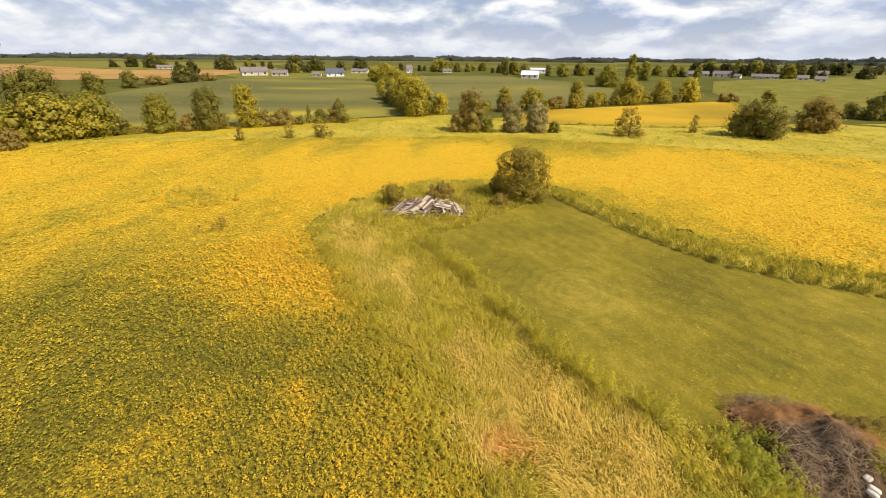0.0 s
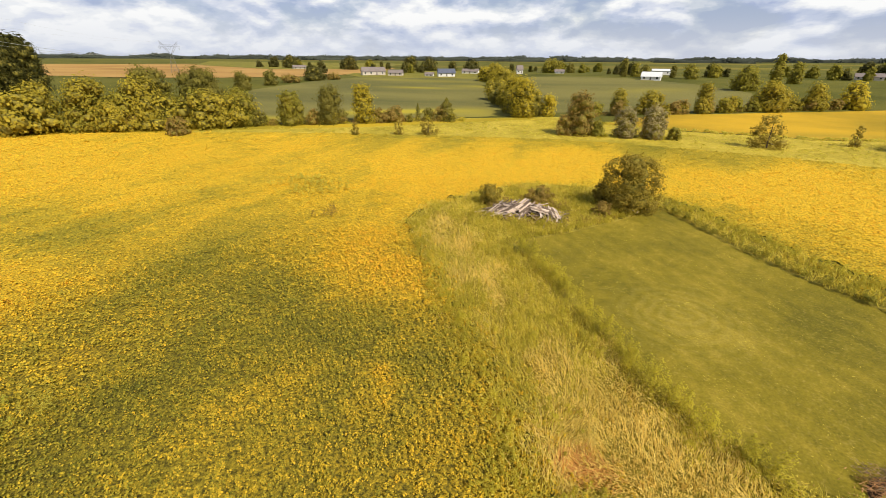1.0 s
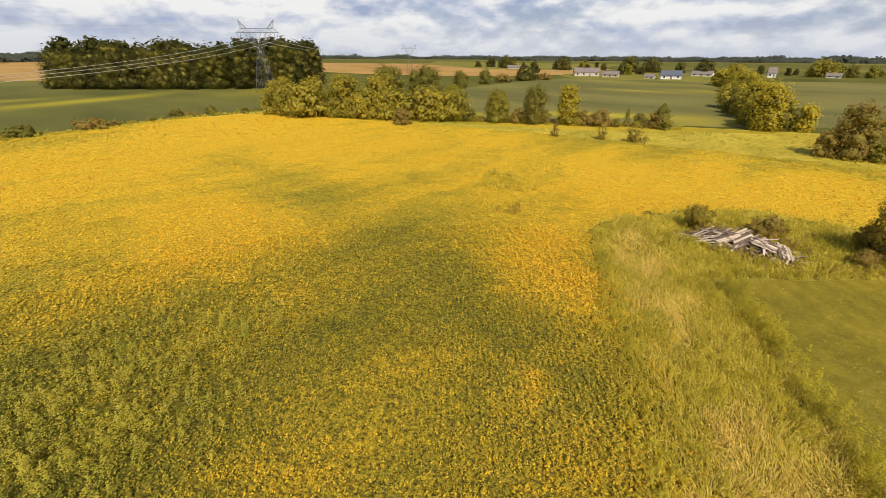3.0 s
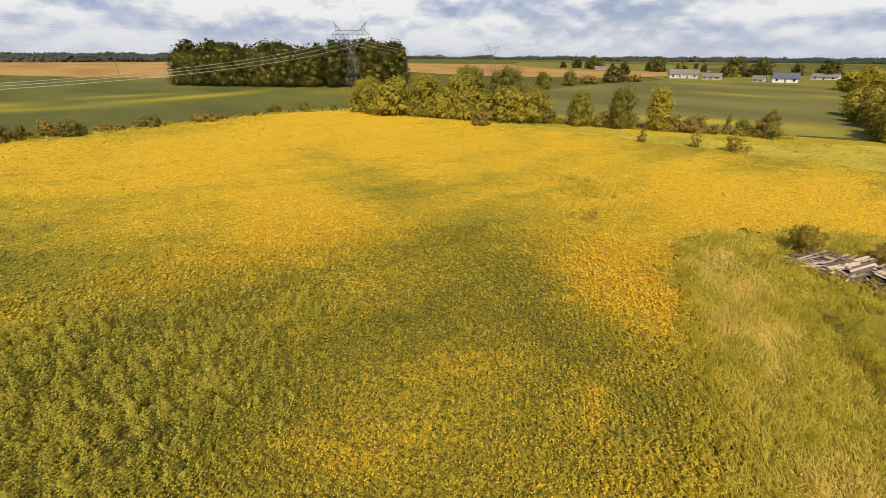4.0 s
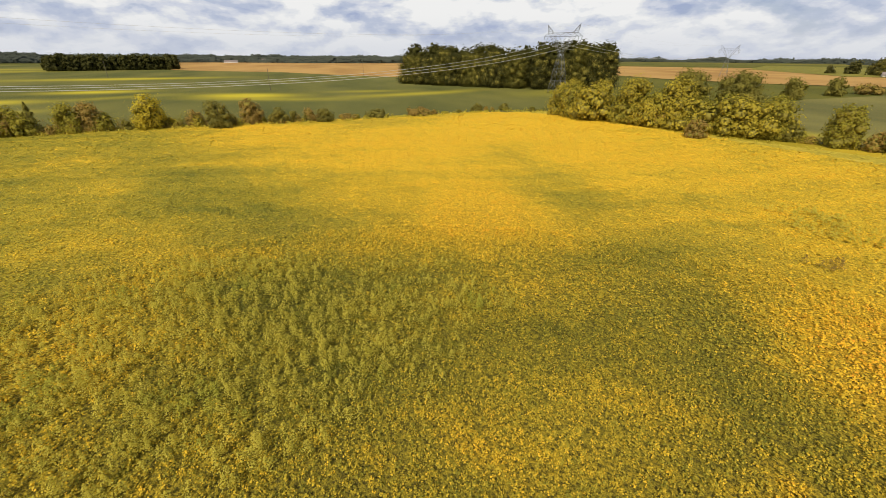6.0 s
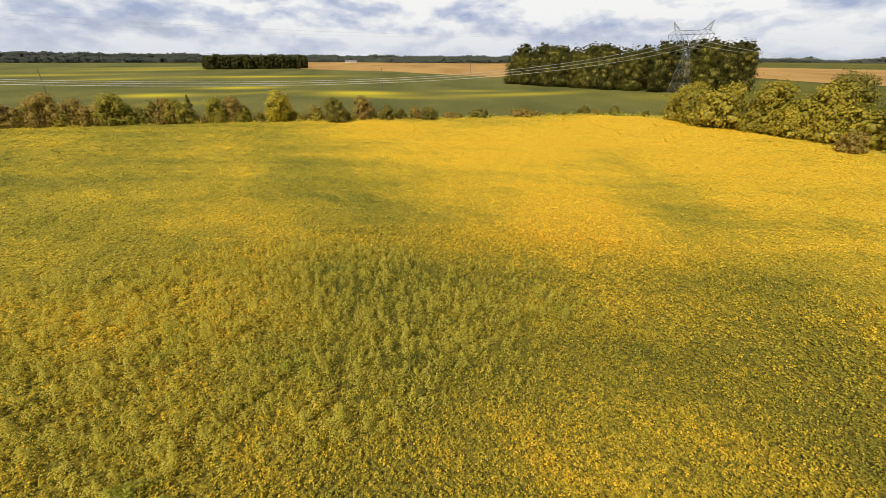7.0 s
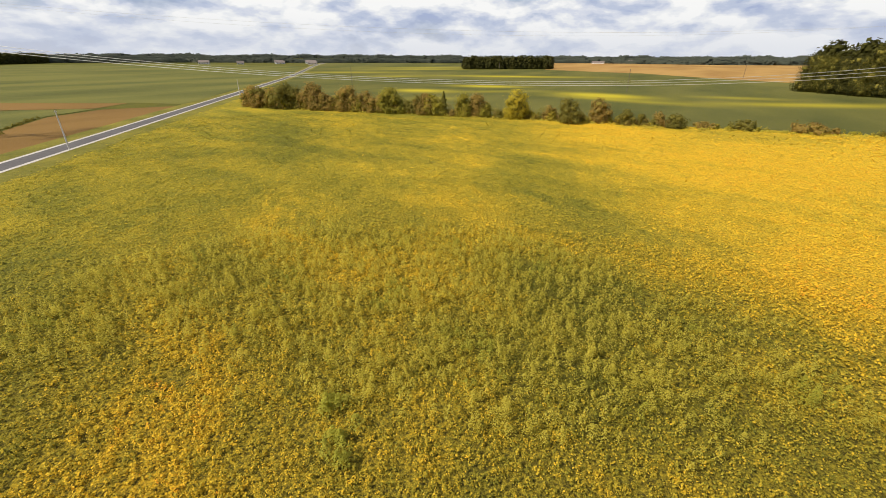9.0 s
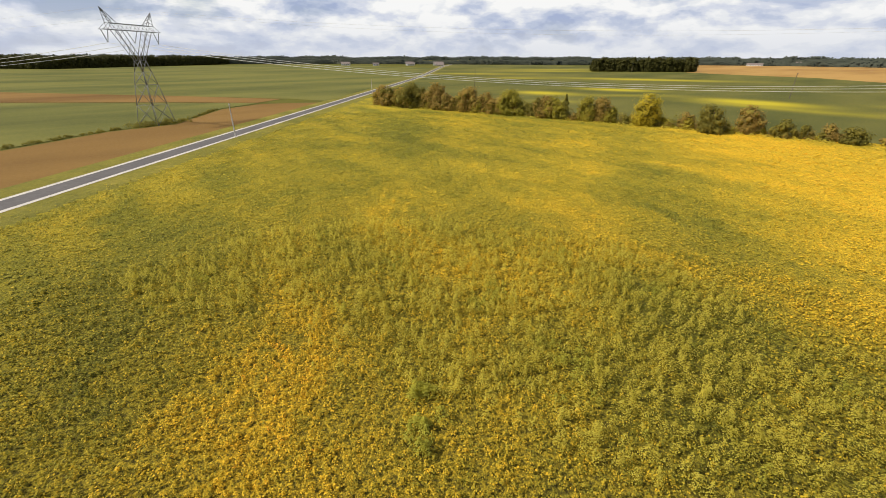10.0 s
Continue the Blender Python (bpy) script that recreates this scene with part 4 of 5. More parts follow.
# ---- brush heap, sacks, stone ----
def brush_heap():
    base = tagged(new("brush_heap"), "heap of dead brown branches beside the lawn", "brush pile")
    base.location = (22.6, 16.2, 0.1)

    def mound(x, y):
        return 1.9 * np.exp(-np.abs((x + 1.5 + 0.2 * y) / 3.3) ** 2.2 - np.abs((y + 0.2) / 3.2) ** 2.2) * (1 + 0.28 * wobble(x, y, 2.6, 93)) - 0.45

    x, y = np.meshgrid(np.linspace(-7, 7.5, 64), np.linspace(-6, 6, 52))
    z = np.maximum(mound(x, y) + (0.20 * wobble(x, y, 1.6, 91) + 0.22 * wobble(x, y, 0.55, 92)) * np.clip(mound(x, y) * 1.5, 0, 1), -0.1)
    ids = np.arange(x.size).reshape(x.shape)
    q = np.stack([ids[:-1, :-1], ids[:-1, 1:], ids[1:, 1:], ids[1:, :-1]], -1).reshape(-1, 4)
    part("litter", mesh_from("litter", np.c_[x.ravel(), y.ravel(), z.ravel()], q, HEAP_SOIL, smooth=True), base, "dark brown leaf litter")

    def twigs(count, cx, cy, sx, sy, length, radius):
        out = []
        for _ in range(count):
            px, py = np.array([cx, cy]) + rng.normal(0, 1, 2).clip(-1.7, 1.7) * (sx, sy)
            a, l = rng.normal(-0.6, 0.6) if rng.random() < 0.6 else rng.uniform(0, 2 * np.pi), length * rng.uniform(0.4, 1.3)
            d = np.array([math.cos(a), math.sin(a)])
            bow = rng.normal(0, 0.16, 2) * l
            path = []
            for f in np.linspace(0, 1, 5):
                p = np.array([px, py]) + d * (f - 0.5) * l + bow * f * (1 - f) * 2
                path.append((*p, max(0.02, float(mound(*p))) + 0.10 + rng.uniform(0, 0.22) + (0.35 * f if rng.random() < 0.12 else 0)))
            out.append(tube(path, radius * rng.uniform(0.6, 1.5) * np.linspace(1, 0.4, 5), 4))
        return joined(out)

    for args, material, label in (
        ((420, -1.6, -0.3, 1.4, 1.0, 1.6, 0.014), TWIG, "tangle of grey-brown dead branches"),
        ((460, -3.4, -2.5, 0.9, 0.9, 1.2, 0.012), TWIG, "tangle of grey-brown dead branches"),
        ((260, -2.5, 3.1, 1.2, 0.5, 1.2, 0.012), TWIG, "tangle of grey-brown dead branches"),
        ((520, -3.3, 1.8, 0.8, 0.6, 1.0, 0.013), RUST_TWIG, "rust-brown dead branches"),
        ((520, -1.1, 2.1, 1.2, 0.6, 1.1, 0.013), RUST_TWIG, "rust-brown dead branches"),
        ((300, 1.4, 0.5, 0.9, 0.8, 1.1, 0.012), RUST_TWIG, "rust-brown dead branches"),
    ):
        tagged(part("branch_tangle", mesh_from("branch_tangle", *twigs(*args), material), base, label), kind="stuff")
    for _ in range(44):
        part("bough", mesh_from("bough", *twigs(1, -1.2, -0.2, 1.3, 1.0, 2.3, 0.019), BOUGH), base, "long pale grey dead bough")
    n = 3600
    p = np.c_[rng.normal(-1.7, 1.4, n), rng.normal(1.9, 0.7, n)]
    v, q = cards(np.c_[p, np.maximum(mound(p[:, 0], p[:, 1]), 0) + rng.uniform(0.03, 0.28, n)], rng.uniform(0.08, 0.2, n), np.c_[rng.normal(0, 0.6, (n, 2)), np.ones(n)], 0.4)
    tagged(part("leaf_litter", mesh_from("leaf_litter", v, q, RUST_TWIG), base, "curled rust-brown leaves"), kind="stuff")


brush_heap()
weeds("heap_weeds", rng.normal(0, 1, (150, 2)).clip(-1.6, 1.6) * (0.9, 1.5) + (16.9, 15.0), 1.2, 0.7, 0.10, 64, FOLIAGE["fresh"], "green weeds beside the brush heap")
weeds("heap_weeds", rng.normal(0, 1, (16, 2)) * (0.30, 0.35) + (18.5, 16.2), 1.2, 0.6, 0.10, 60, FOLIAGE["green"], "dark green weeds in the brush heap")
weeds("heap_weeds", rng.normal(0, 1, (18, 2)) * (0.7, 0.4) + (19.2, 19.0), 0.8, 0.7, 0.10, 60, FOLIAGE["dull"], "brown-green weeds at the end of the brush heap")
weeds("heap_weeds", rng.normal(0, 1, (26, 2)) * (0.5, 0.5) + (22.7, 14.6), 1.5, 0.8, 0.12, 80, FOLIAGE["green"], "green weeds growing through the brush heap")
weeds("heap_weeds", rng.normal(0, 1, (46, 2)) * (1.3, 0.4) + (24.6, 17.7), 0.9, 0.8, 0.12, 70, FOLIAGE["dull"], "brown-green weeds on the brush heap")


def sack(x, y, z, sx, sy, sz, turn, seed):
    bm = bmesh.new()
    bmesh.ops.create_icosphere(bm, subdivisions=3, radius=1)
    for v in bm.verts:
        c = v.co
        k = 1 + 0.16 * noise.noise(c * 1.7 + Vector((seed, 0, 0)))
        v.co = Vector((math.copysign(abs(c.x) ** 0.6, c.x) * sx * k, math.copysign(abs(c.y) ** 0.6, c.y) * sy * k, max(c.z, -0.55) * sz * k))
    for f in bm.faces:
        f.smooth = True
    ob = new("sack", bm_mesh("sack", bm, SACK))
    ob.matrix_world = pose(x, y, z, 0, 0, turn)
    tagged(ob, "pale full sack lying on the brush heap", "sack", "sacks on the brush heap")


for args in ((21.35, 13.85, 1.10, 0.24, 0.17, 0.09, 20, 1), (21.25, 13.35, 0.98, 0.27, 0.16, 0.11, -60, 2), (21.0, 13.15, 0.93, 0.27, 0.15, 0.11, -65, 3)):
    sack(*args)


def stone(x, y, size, seed, label):
    bm = bmesh.new()
    bmesh.ops.create_icosphere(bm, subdivisions=2, radius=1)
    for v in bm.verts:
        v.co = v.co * (1 + 0.3 * noise.noise(v.co * 1.4 + Vector((seed, 3, 0))))
        v.co = Vector((v.co.x * size, v.co.y * size * 0.7, v.co.z * size * 0.55))
    ob = new("stone", bm_mesh("stone", bm, STONE))
    ob.location = (x, y, 0.1 + size * 0.3)
    tagged(ob, label, "stone")


stone(13.0, 60.4, 0.5, 1, "pale field stone at the foot of a tree")
stone(11.9, 60.2, 0.3, 5, "small pale stone in the grass")

# ---- trees ----
TREE_WORDS = {
    "olive": ("broad olive-green tree leafed to the ground", "tree"), "gold": ("rounded tree with yellowing leaves", "tree"), "green": ("leafy green tree with uneven crown", "tree"),
    "dark": ("dark green bushy tree with dense leaves", "tree"), "dull": ("brownish scrubby bush in the hedgerow", "shrub"), "silver": ("silvery-leaved bushy shrub in the grass band", "shrub"),
    "spruce": ("pointed dark conifer in the hedgerow", "conifer"), "poplar": ("narrow poplar with yellow-brown leaves", "tree"), "sparse": ("thin-leaved young tree in the grass", "sapling"), "farm": ("dark green tree near distant farm buildings", "tree"), "wood": ("tall dark woodland tree", "tree"), "woodlight": ("tall yellow-green woodland tree in a sunlit tone", "tree"), "brown": ("brown-olive bushy tree beside the lawn", "tree"),
}


def round_cube(n):
    """A ball of quads: a divided cube pushed out to a sphere."""
    bm = bmesh.new()
    bmesh.ops.create_cube(bm, size=2)
    if n:
        bmesh.ops.subdivide_edges(bm, edges=bm.edges[:], cuts=n, use_grid_fill=True)
    v = unit(np.array([p.co[:] for p in bm.verts]))
    q = np.array([[p.index for p in f.verts] for f in bm.faces])
    bm.free()
    return v, q


BALLS = round_cube(0), round_cube(1)


def crown_cards(kind, h, w, count, leaf):
    """Leaves of a crown, on many lobes: vertices and quads, and the lobes' centres."""
    if kind == "spruce":
        f = rng.uniform(0.02, 1, count) ** 0.9
        tier = (0.55 + 0.45 * np.abs(np.sin(f * h * 1.9))) * rng.uniform(0.75, 1.18, count)
        a = rng.uniform(0, 2 * np.pi, count)
        rad = w / 1.7 * (1 - f) ** 0.75 * tier * np.sqrt(rng.uniform(0.25, 1, count)) * (1 + 0.15 * np.sin(3 * a + f * 9))
        pos = np.c_[np.cos(a) * rad, np.sin(a) * rad, f * h - 0.12 * rad]
        normal = np.c_[np.cos(a), np.sin(a), np.full(count, 0.8)] + rng.normal(0, 0.4, (count, 3))
        return cards(pos, leaf * rng.uniform(0.6, 1.3, count), normal, 0.5), np.array([[0, 0, h * 0.5]]), 0
    near_by = leaf < 0.5
    close = leaf < 0.3
    lobes = 18 if kind == "sparse" else int(np.clip(11 * h, 34, 110)) if close else int(np.clip(4.6 * h, 22, 46)) if near_by else int(np.clip(2.6 * h, 18, 46))
    f = np.clip((np.arange(lobes) + rng.uniform(0.1, 0.9, lobes)) / lobes, 0.06, 0.93) * (1.0 if kind in ("poplar", "sparse") else 0.86)
    girth = (1 - np.clip((f - 0.38) / 0.64, 0, 1) ** 2.2) ** 0.55 * (0.84 + 0.16 * np.clip(f / 0.3, 0, 1))
    a = np.arange(lobes) * 2.4 + rng.normal(0, 0.55, lobes)
    skew = rng.normal(0, 0.07 * w, 2)
    size = rng.uniform(0.25, 0.42, lobes) * (w * h) ** 0.5 / 2 * (1.15 - 0.40 * f) + 0.04 * w
    size *= 0.55 if close else 1.0
    reach = np.maximum(w / 2 * girth * rng.uniform(0.62, 1.0, lobes) - size * 0.85, 0.08 * w)
    c = np.c_[np.cos(a) * reach + skew[0] * f, np.sin(a) * reach + skew[1] * f, np.maximum(f * h * (1.0 if kind in ("poplar", "sparse") else 1.08) - size * 0.5, size * 0.6)]
    if kind == "sparse":
        size *= 0.95
    else:  # the dense heart of the crown
        g = np.array([0.18, 0.4, 0.6, 0.78])
        heart = w / 2 * np.array([0.74, 0.82, 0.74, 0.54]) * (0.8 if close else 1.0)
        c = np.r_[c, np.c_[skew[0] * g + rng.normal(0, 0.05 * w, 4), skew[1] * g + rng.normal(0, 0.05 * w, 4), np.maximum(g * h, 0.3)]]
        size, f = np.r_[size, np.minimum(heart, 0.34 * h)], np.r_[f, g]
        lobes += 4
    which = rng.choice(lobes, count, p=size**2 / (size**2).sum())
    away = unit(c - (0, 0, 0.4 * h))[which]
    out = unit(rng.normal(size=(count, 3)) + away * 0.55 + (0, 0, 0.3))
    knobs = 1 + 0.15 * np.sin(7 * out[:, 0] + which) * np.sin(6 * out[:, 1] + 2 * which) + 0.10 * np.sin(15 * out[:, 2] + 11 * out[:, 0])
    shell = (rng.uniform(0.15 if kind == "sparse" else 0.36 if close else 0.55, 1.10, count) + (rng.random(count) < 0.16) * rng.uniform(0, 0.45, count)) * knobs
    pos = c[which] + out * (size[which] * shell)[:, None] * (1, 1, 0.95)
    pos[:, 2] = np.clip(pos[:, 2], 0.1, h * 1.05)
    leaves = cards(pos, leaf * rng.uniform(0.6, 1.35, count), out * 1.5 + (0, 0, 0.25) + rng.normal(0, 0.26, (count, 3)), 0.8)
    if near_by:
        twigs = int(np.clip(count / 70, 10, 80))
        pick = rng.choice(lobes, twigs)
        lean = unit(rng.normal(size=(twigs, 3)) + unit(c - (0, 0, 0.4 * h))[pick] * 0.8 + (0, 0, 0.5))
        foot = c[pick] + lean * (size[pick] * 0.8)[:, None]
        along_it = np.tile(np.linspace(0, 1, 9), twigs)
        spray = np.repeat(foot, 9, 0) + np.repeat(lean * (0.35 * size[pick] * rng.uniform(0.7, 1.6, twigs))[:, None], 9, 0) * along_it[:, None] + rng.normal(0, 0.35 * leaf, (twigs * 9, 3))
        spray[:, 2] = np.clip(spray[:, 2], 0.1, h * 1.08)
        leaves = joined([leaves, cards(spray, leaf * rng.uniform(0.6, 1.2, twigs * 9), rng.normal(size=(twigs * 9, 3)) + (0, 0, 0.8), 0.7)])
    if kind == "sparse":
        return leaves, c, 0
    # solid balls added inside the lobes, so that crowns don't show through
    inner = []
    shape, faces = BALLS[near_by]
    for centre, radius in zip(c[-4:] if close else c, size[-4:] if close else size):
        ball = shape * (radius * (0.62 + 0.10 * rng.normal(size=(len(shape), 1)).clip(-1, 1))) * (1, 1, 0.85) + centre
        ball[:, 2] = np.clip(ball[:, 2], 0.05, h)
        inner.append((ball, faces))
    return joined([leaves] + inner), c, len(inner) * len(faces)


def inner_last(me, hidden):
    """Give the last faces of a crown the darkened inner foliage, shade kept in its colour."""
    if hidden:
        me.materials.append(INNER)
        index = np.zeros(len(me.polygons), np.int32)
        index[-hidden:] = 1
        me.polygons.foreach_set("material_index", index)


def tree_meshes(kind, h, w, leaf=None, dense=1.0):
    leaf = leaf or 0.42
    area = np.pi * w * h * (0.45 if kind == "sparse" else 1.0) * (0.8 if kind in ("spruce", "poplar") else 1.0)
    count = int(np.clip(area * 1.55 * dense / (leaf**2 * 0.5), 200, 9000 if dense >= 1.2 else 6400 if kind[:4] == "wood" else 4000 if dense >= 0.9 else 1900))
    leaf = max(leaf, (area * 1.25 * min(dense, 1.0) / (count * 0.5)) ** 0.5)
    (v, q), lobes, hidden = crown_cards(kind, h, w, count, leaf)
    crown = mesh_from("crown", v, q, FOLIAGE[kind])
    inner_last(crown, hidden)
    r0 = 0.018 * h + 0.03
    top = 0.8 * h
    stem = np.c_[rng.normal(0, 0.02 * h, 6).cumsum() * 0.4, rng.normal(0, 0.02 * h, 6).cumsum() * 0.4, np.linspace(-0.15, top, 6)]
    stem[0, :2] = 0
    pieces = [tube(stem, np.linspace(r0, r0 * 0.25, 6), 7)]
    for c in lobes[:: 2 if kind != "sparse" else 1][:10]:
        start = stem[min(4, max(1, int(c[2] / h * 5) - 1))]
        bend = (start + c) / 2 + (0, 0, -0.03 * h)
        pieces.append(tube([start, bend, c], [r0 * 0.45, r0 * 0.3, r0 * 0.12], 5))
    return mesh_from("trunk", *joined(pieces), BARK, smooth=True), crown


def tree(x, y, h, w, kind, leaf=None, dense=1.0, group="hedgerow trees and shrubs"):
    label, category = TREE_WORDS[kind]
    if leaf is None:
        leaf = float(np.clip(np.hypot(x, y) * 0.0034, 0.16, 1.4))
    base = tagged(new("shrub" if category == "shrub" else "tree"), label, category, group)
    base.location = (x, y, float(land(x, y)))
    trunk, crown = tree_meshes(kind, h, w, leaf, dense)
    part("trunk", trunk, base)
    part("crown", crown, base)
    return base


# north-west hedgerow
tree(-172.0, 92.0, 11.5, 10.0, "olive")
tree(-158.0, 88.0, 13.5, 12.0, "olive")
tree(-141.9, 90.4, 14.5, 11.3, "olive")
tree(-129.9, 94.9, 15.5, 13.0, "olive")
tree(-118.7, 102.7, 15.4, 14.6, "olive")
tree(-100.8, 96.1, 4.8, 7.5, "dull")
tree(-105.4, 110.5, 10.2, 11.5, "green")
tree(-95.9, 115.9, 11.3, 13.4, "green")
tree(-81.2, 121.9, 10.8, 9.6, "green")
tree(-71.1, 128.1, 12.4, 12.0, "dark")
tree(-60.3, 133.4, 13.2, 9.0, "gold")
tree(-52.6, 138.0, 3.6, 10.8, "dull")
tree(-45.1, 142.6, 5.7, 3.4, "spruce")
tree(-35.7, 145.7, 7.6, 9.7, "spruce")
tree(-53.4, 109.5, 3.5, 3.1, "sparse")
tree(-41.9, 114.0, 4.3, 3.7, "sparse")
tree(-33.7, 116.2, 4.4, 6.5, "sparse")
# second row behind
tree(-195.4, 174.6, 15.0, 23.5, "dark")
tree(-176.1, 189.9, 14.7, 24.9, "dark")
tree(-181.9, 227.8, 10.2, 12.7, "dark")
tree(-185.5, 259.7, 9.3, 11.9, "dark")
tree(-176.4, 302.0, 10.1, 18.6, "farm")
tree(-184.7, 282.9, 5.5, 15.6, "dull")
# hedge between the green fields
tree(-10.5, 163.9, 14.5, 12.2, "gold")
tree(-15.8, 190.1, 14.1, 12.4, "gold")
tree(-23.3, 232.4, 14.0, 14.1, "olive")
tree(-30.2, 264.5, 14.0, 13.8, "olive")
tree(-36.9, 300.3, 13.9, 13.2, "olive")
tree(-43.3, 328.0, 13.9, 12.5, "olive")
tree(-51.1, 367.8, 12.8, 10.3, "olive")
tree(-1.7, 169.3, 8.2, 7.2, "gold")
tree(-9.3, 165.0, 6.5, 6.5, "dull")
# right
tree(8.5, 128.2, 12.4, 9.4, "dull")
tree(4.0, 127.2, 5.5, 6.0, "dull")
tree(13.0, 127.0, 4.4, 4.6, "green")
tree(33.2, 126.6, 3.4, 4.0, "green")
tree(20.4, 126.9, 8.2, 7.2, "silver")
tree(27.3, 127.4, 8.7, 8.7, "silver")
tree(25.5, 182.0, 9.7, 9.2, "olive")
tree(37.7, 187.4, 8.6, 12.9, "olive")
tree(60.4, 199.0, 12.2, 8.8, "olive")
tree(72.2, 204.9, 6.7, 5.0, "olive")
tree(89.5, 211.6, 11.4, 17.6, "olive")
tree(108.8, 218.4, 11.3, 11.5, "olive")
tree(126.7, 225.1, 10.9, 14.0, "gold")
tree(53.2, 120.9, 8.2, 9.6, "sparse")
tree(75.7, 128.3, 5.5, 3.8, "sparse")
tree(91.3, 122.3, 10.0, 18.0, "dark")
tree(158.7, 213.1, 6.1, 7.9, "green")
tree(115.5, 132.6, 10.0, 13.5, "dull")
tree(156.4, 166.5, 5.6, 6.7, "dark")
tree(161.6, 160.8, 9.3, 13.0, "dark")
tree(144.6, 220.9, 4.3, 12.3, "dull")
tree(50.1, 193.2, 5.4, 8.4, "dull")
tree(-6.3, 171.8, 6.5, 7.7, "dark")
# farm trees
tree(131.2, 314.6, 21.9, 8.1, "green")
tree(111.4, 305.3, 13.6, 18.2, "green")
tree(159.5, 355.0, 14.5, 10.3, "green")
tree(58.6, 425.2, 16.5, 7.3, "dark")
tree(68.5, 427.5, 11.3, 10.5, "green")
tree(73.2, 408.7, 10.4, 10.0, "dark")
tree(106.3, 398.0, 11.0, 14.4, "green")
tree(95.5, 413.2, 10.5, 6.5, "dark")
tree(129.4, 423.1, 10.8, 11.2, "green")
tree(27.1, 514.1, 9.4, 11.4, "green")
tree(-348.0, 538.3, 16.5, 27.2, "farm")
tree(-245.3, 509.8, 15.4, 21.8, "farm")
tree(-169.7, 511.9, 16.5, 23.1, "farm")
tree(-144.7, 510.0, 14.6, 23.3, "farm")
tree(-87.2, 472.6, 12.5, 19.1, "farm")
tree(-236.7, 585.2, 9.5, 6.9, "farm")
tree(-207.9, 537.1, 8.7, 8.9, "farm")
tree(-185.3, 315.6, 10.1, 17.3, "farm")
tree(-168.1, 315.6, 5.3, 12.7, "dull")
tree(289.7, 489.6, 13.8, 15.5, "green")
tree(296.3, 453.1, 15.0, 10.1, "dark")
tree(305.6, 441.8, 13.7, 17.2, "green")
tree(308.3, 406.4, 12.3, 9.1, "dark")
tree(327.8, 407.0, 9.9, 6.8, "dark")
tree(-121.9, 530.4, 11.0, 12.9, "farm")
tree(-5.7, 505.0, 13.9, 28.1, "green")
tree(14.9, 510.5, 9.9, 12.6, "dark")
# west hedge
tree(-117.8, -168.3, 8.3, 11.5, "dull")
tree(-121.0, -152.4, 10.0, 17.2, "dark")
tree(-125.8, -139.2, 10.2, 11.9, "dull")
tree(-128.2, -123.5, 9.3, 13.1, "dull")
tree(-133.1, -107.2, 8.9, 13.7, "green")
tree(-137.0, -93.1, 7.5, 3.4, "spruce")
tree(-138.0, -84.3, 8.6, 4.8, "spruce")
tree(-138.9, -76.2, 8.5, 7.4, "green")
tree(-141.8, -72.2, 8.1, 8.2, "dull")
tree(-144.6, -58.6, 9.5, 11.9, "gold")
tree(-142.2, -37.8, 7.9, 9.1, "dark")
tree(-151.1, -30.4, 7.5, 9.3, "dull")
tree(-150.3, -21.6, 4.7, 8.1, "dark")
tree(-151.6, -6.8, 4.2, 7.6, "dark")
tree(-156.6, 0.7, 1.9, 8.9, "dull")
tree(-159.0, 10.8, 3.1, 8.9, "dark")
tree(-163.3, 27.7, 3.1, 11.7, "dull")
tree(-170.6, 53.0, 3.2, 5.8, "dark")
tree(-174.8, 66.1, 2.8, 5.7, "dark")

# tree and bushes by the lawn
tree(12.7, 62.2, 8.7, 9.4, "brown", 0.20, 1.6, "bushes by the lawn")
tree(8.6, 63.4, 3.4, 3.6, "brown", 0.18, 1.2, "bushes by the lawn")
tree(-7.6, 58.2, 3.6, 4.2, "brown", 0.17, 1.0, "bushes by the lawn")
tree(-1.0, 60.4, 2.8, 5.6, "dull", 0.15, 0.9, "bushes by the lawn")
tree(7.8, 57.5, 2.2, 3.2, "dull", 0.14, 0.9, "bushes by the lawn")


def stand(name, spots, kind, label):
    """Many trees too far off to tell apart, as one object."""
    pieces = []
    for x, y, h, w in spots:
        count = 1000 if math.hypot(x, y) < 420 and h > 15 else 300
        leaf = max(0.5, (np.pi * w * h * 1.4 / (count * 0.5)) ** 0.5)
        (v, q), _, _ = crown_cards(kind, h, w, count, leaf)
        pieces.append((v + (x, y, float(land(x, y)) - 0.2), q))
    tagged(new(name, mesh_from(name, *joined(pieces), FOLIAGE[kind])), label, "trees", kind="stuff")


r_far = random.Random(12)
far_spots = {"farm": [], "wood": [], "green": []}
for a, b, count, size in (((40, 470), (230, 440), 16, 9), ((200, 400), (390, 395), 18, 9), ((260, 480), (520, 470), 16, 11), ((-240, 430), (-60, 440), 12, 9), ((-60, 520), (60, 560), 9, 9), ((-420, 560), (-250, 560), 8, 11), ((420, 520), (760, 520), 18, 11)):
    for i in range(count):
        f, h = r_far.choice((0.08, 0.30, 0.52, 0.90)) + r_far.gauss(0, 0.05), size * r_far.uniform(0.6, 1.35)
        far_spots[r_far.choice(("farm", "farm", "farm", "wood", "green"))].append((a[0] + (b[0] - a[0]) * f + r_far.gauss(0, 6), a[1] + (b[1] - a[1]) * f + r_far.gauss(0, 14), h, h * r_far.uniform(0.7, 1.25)))
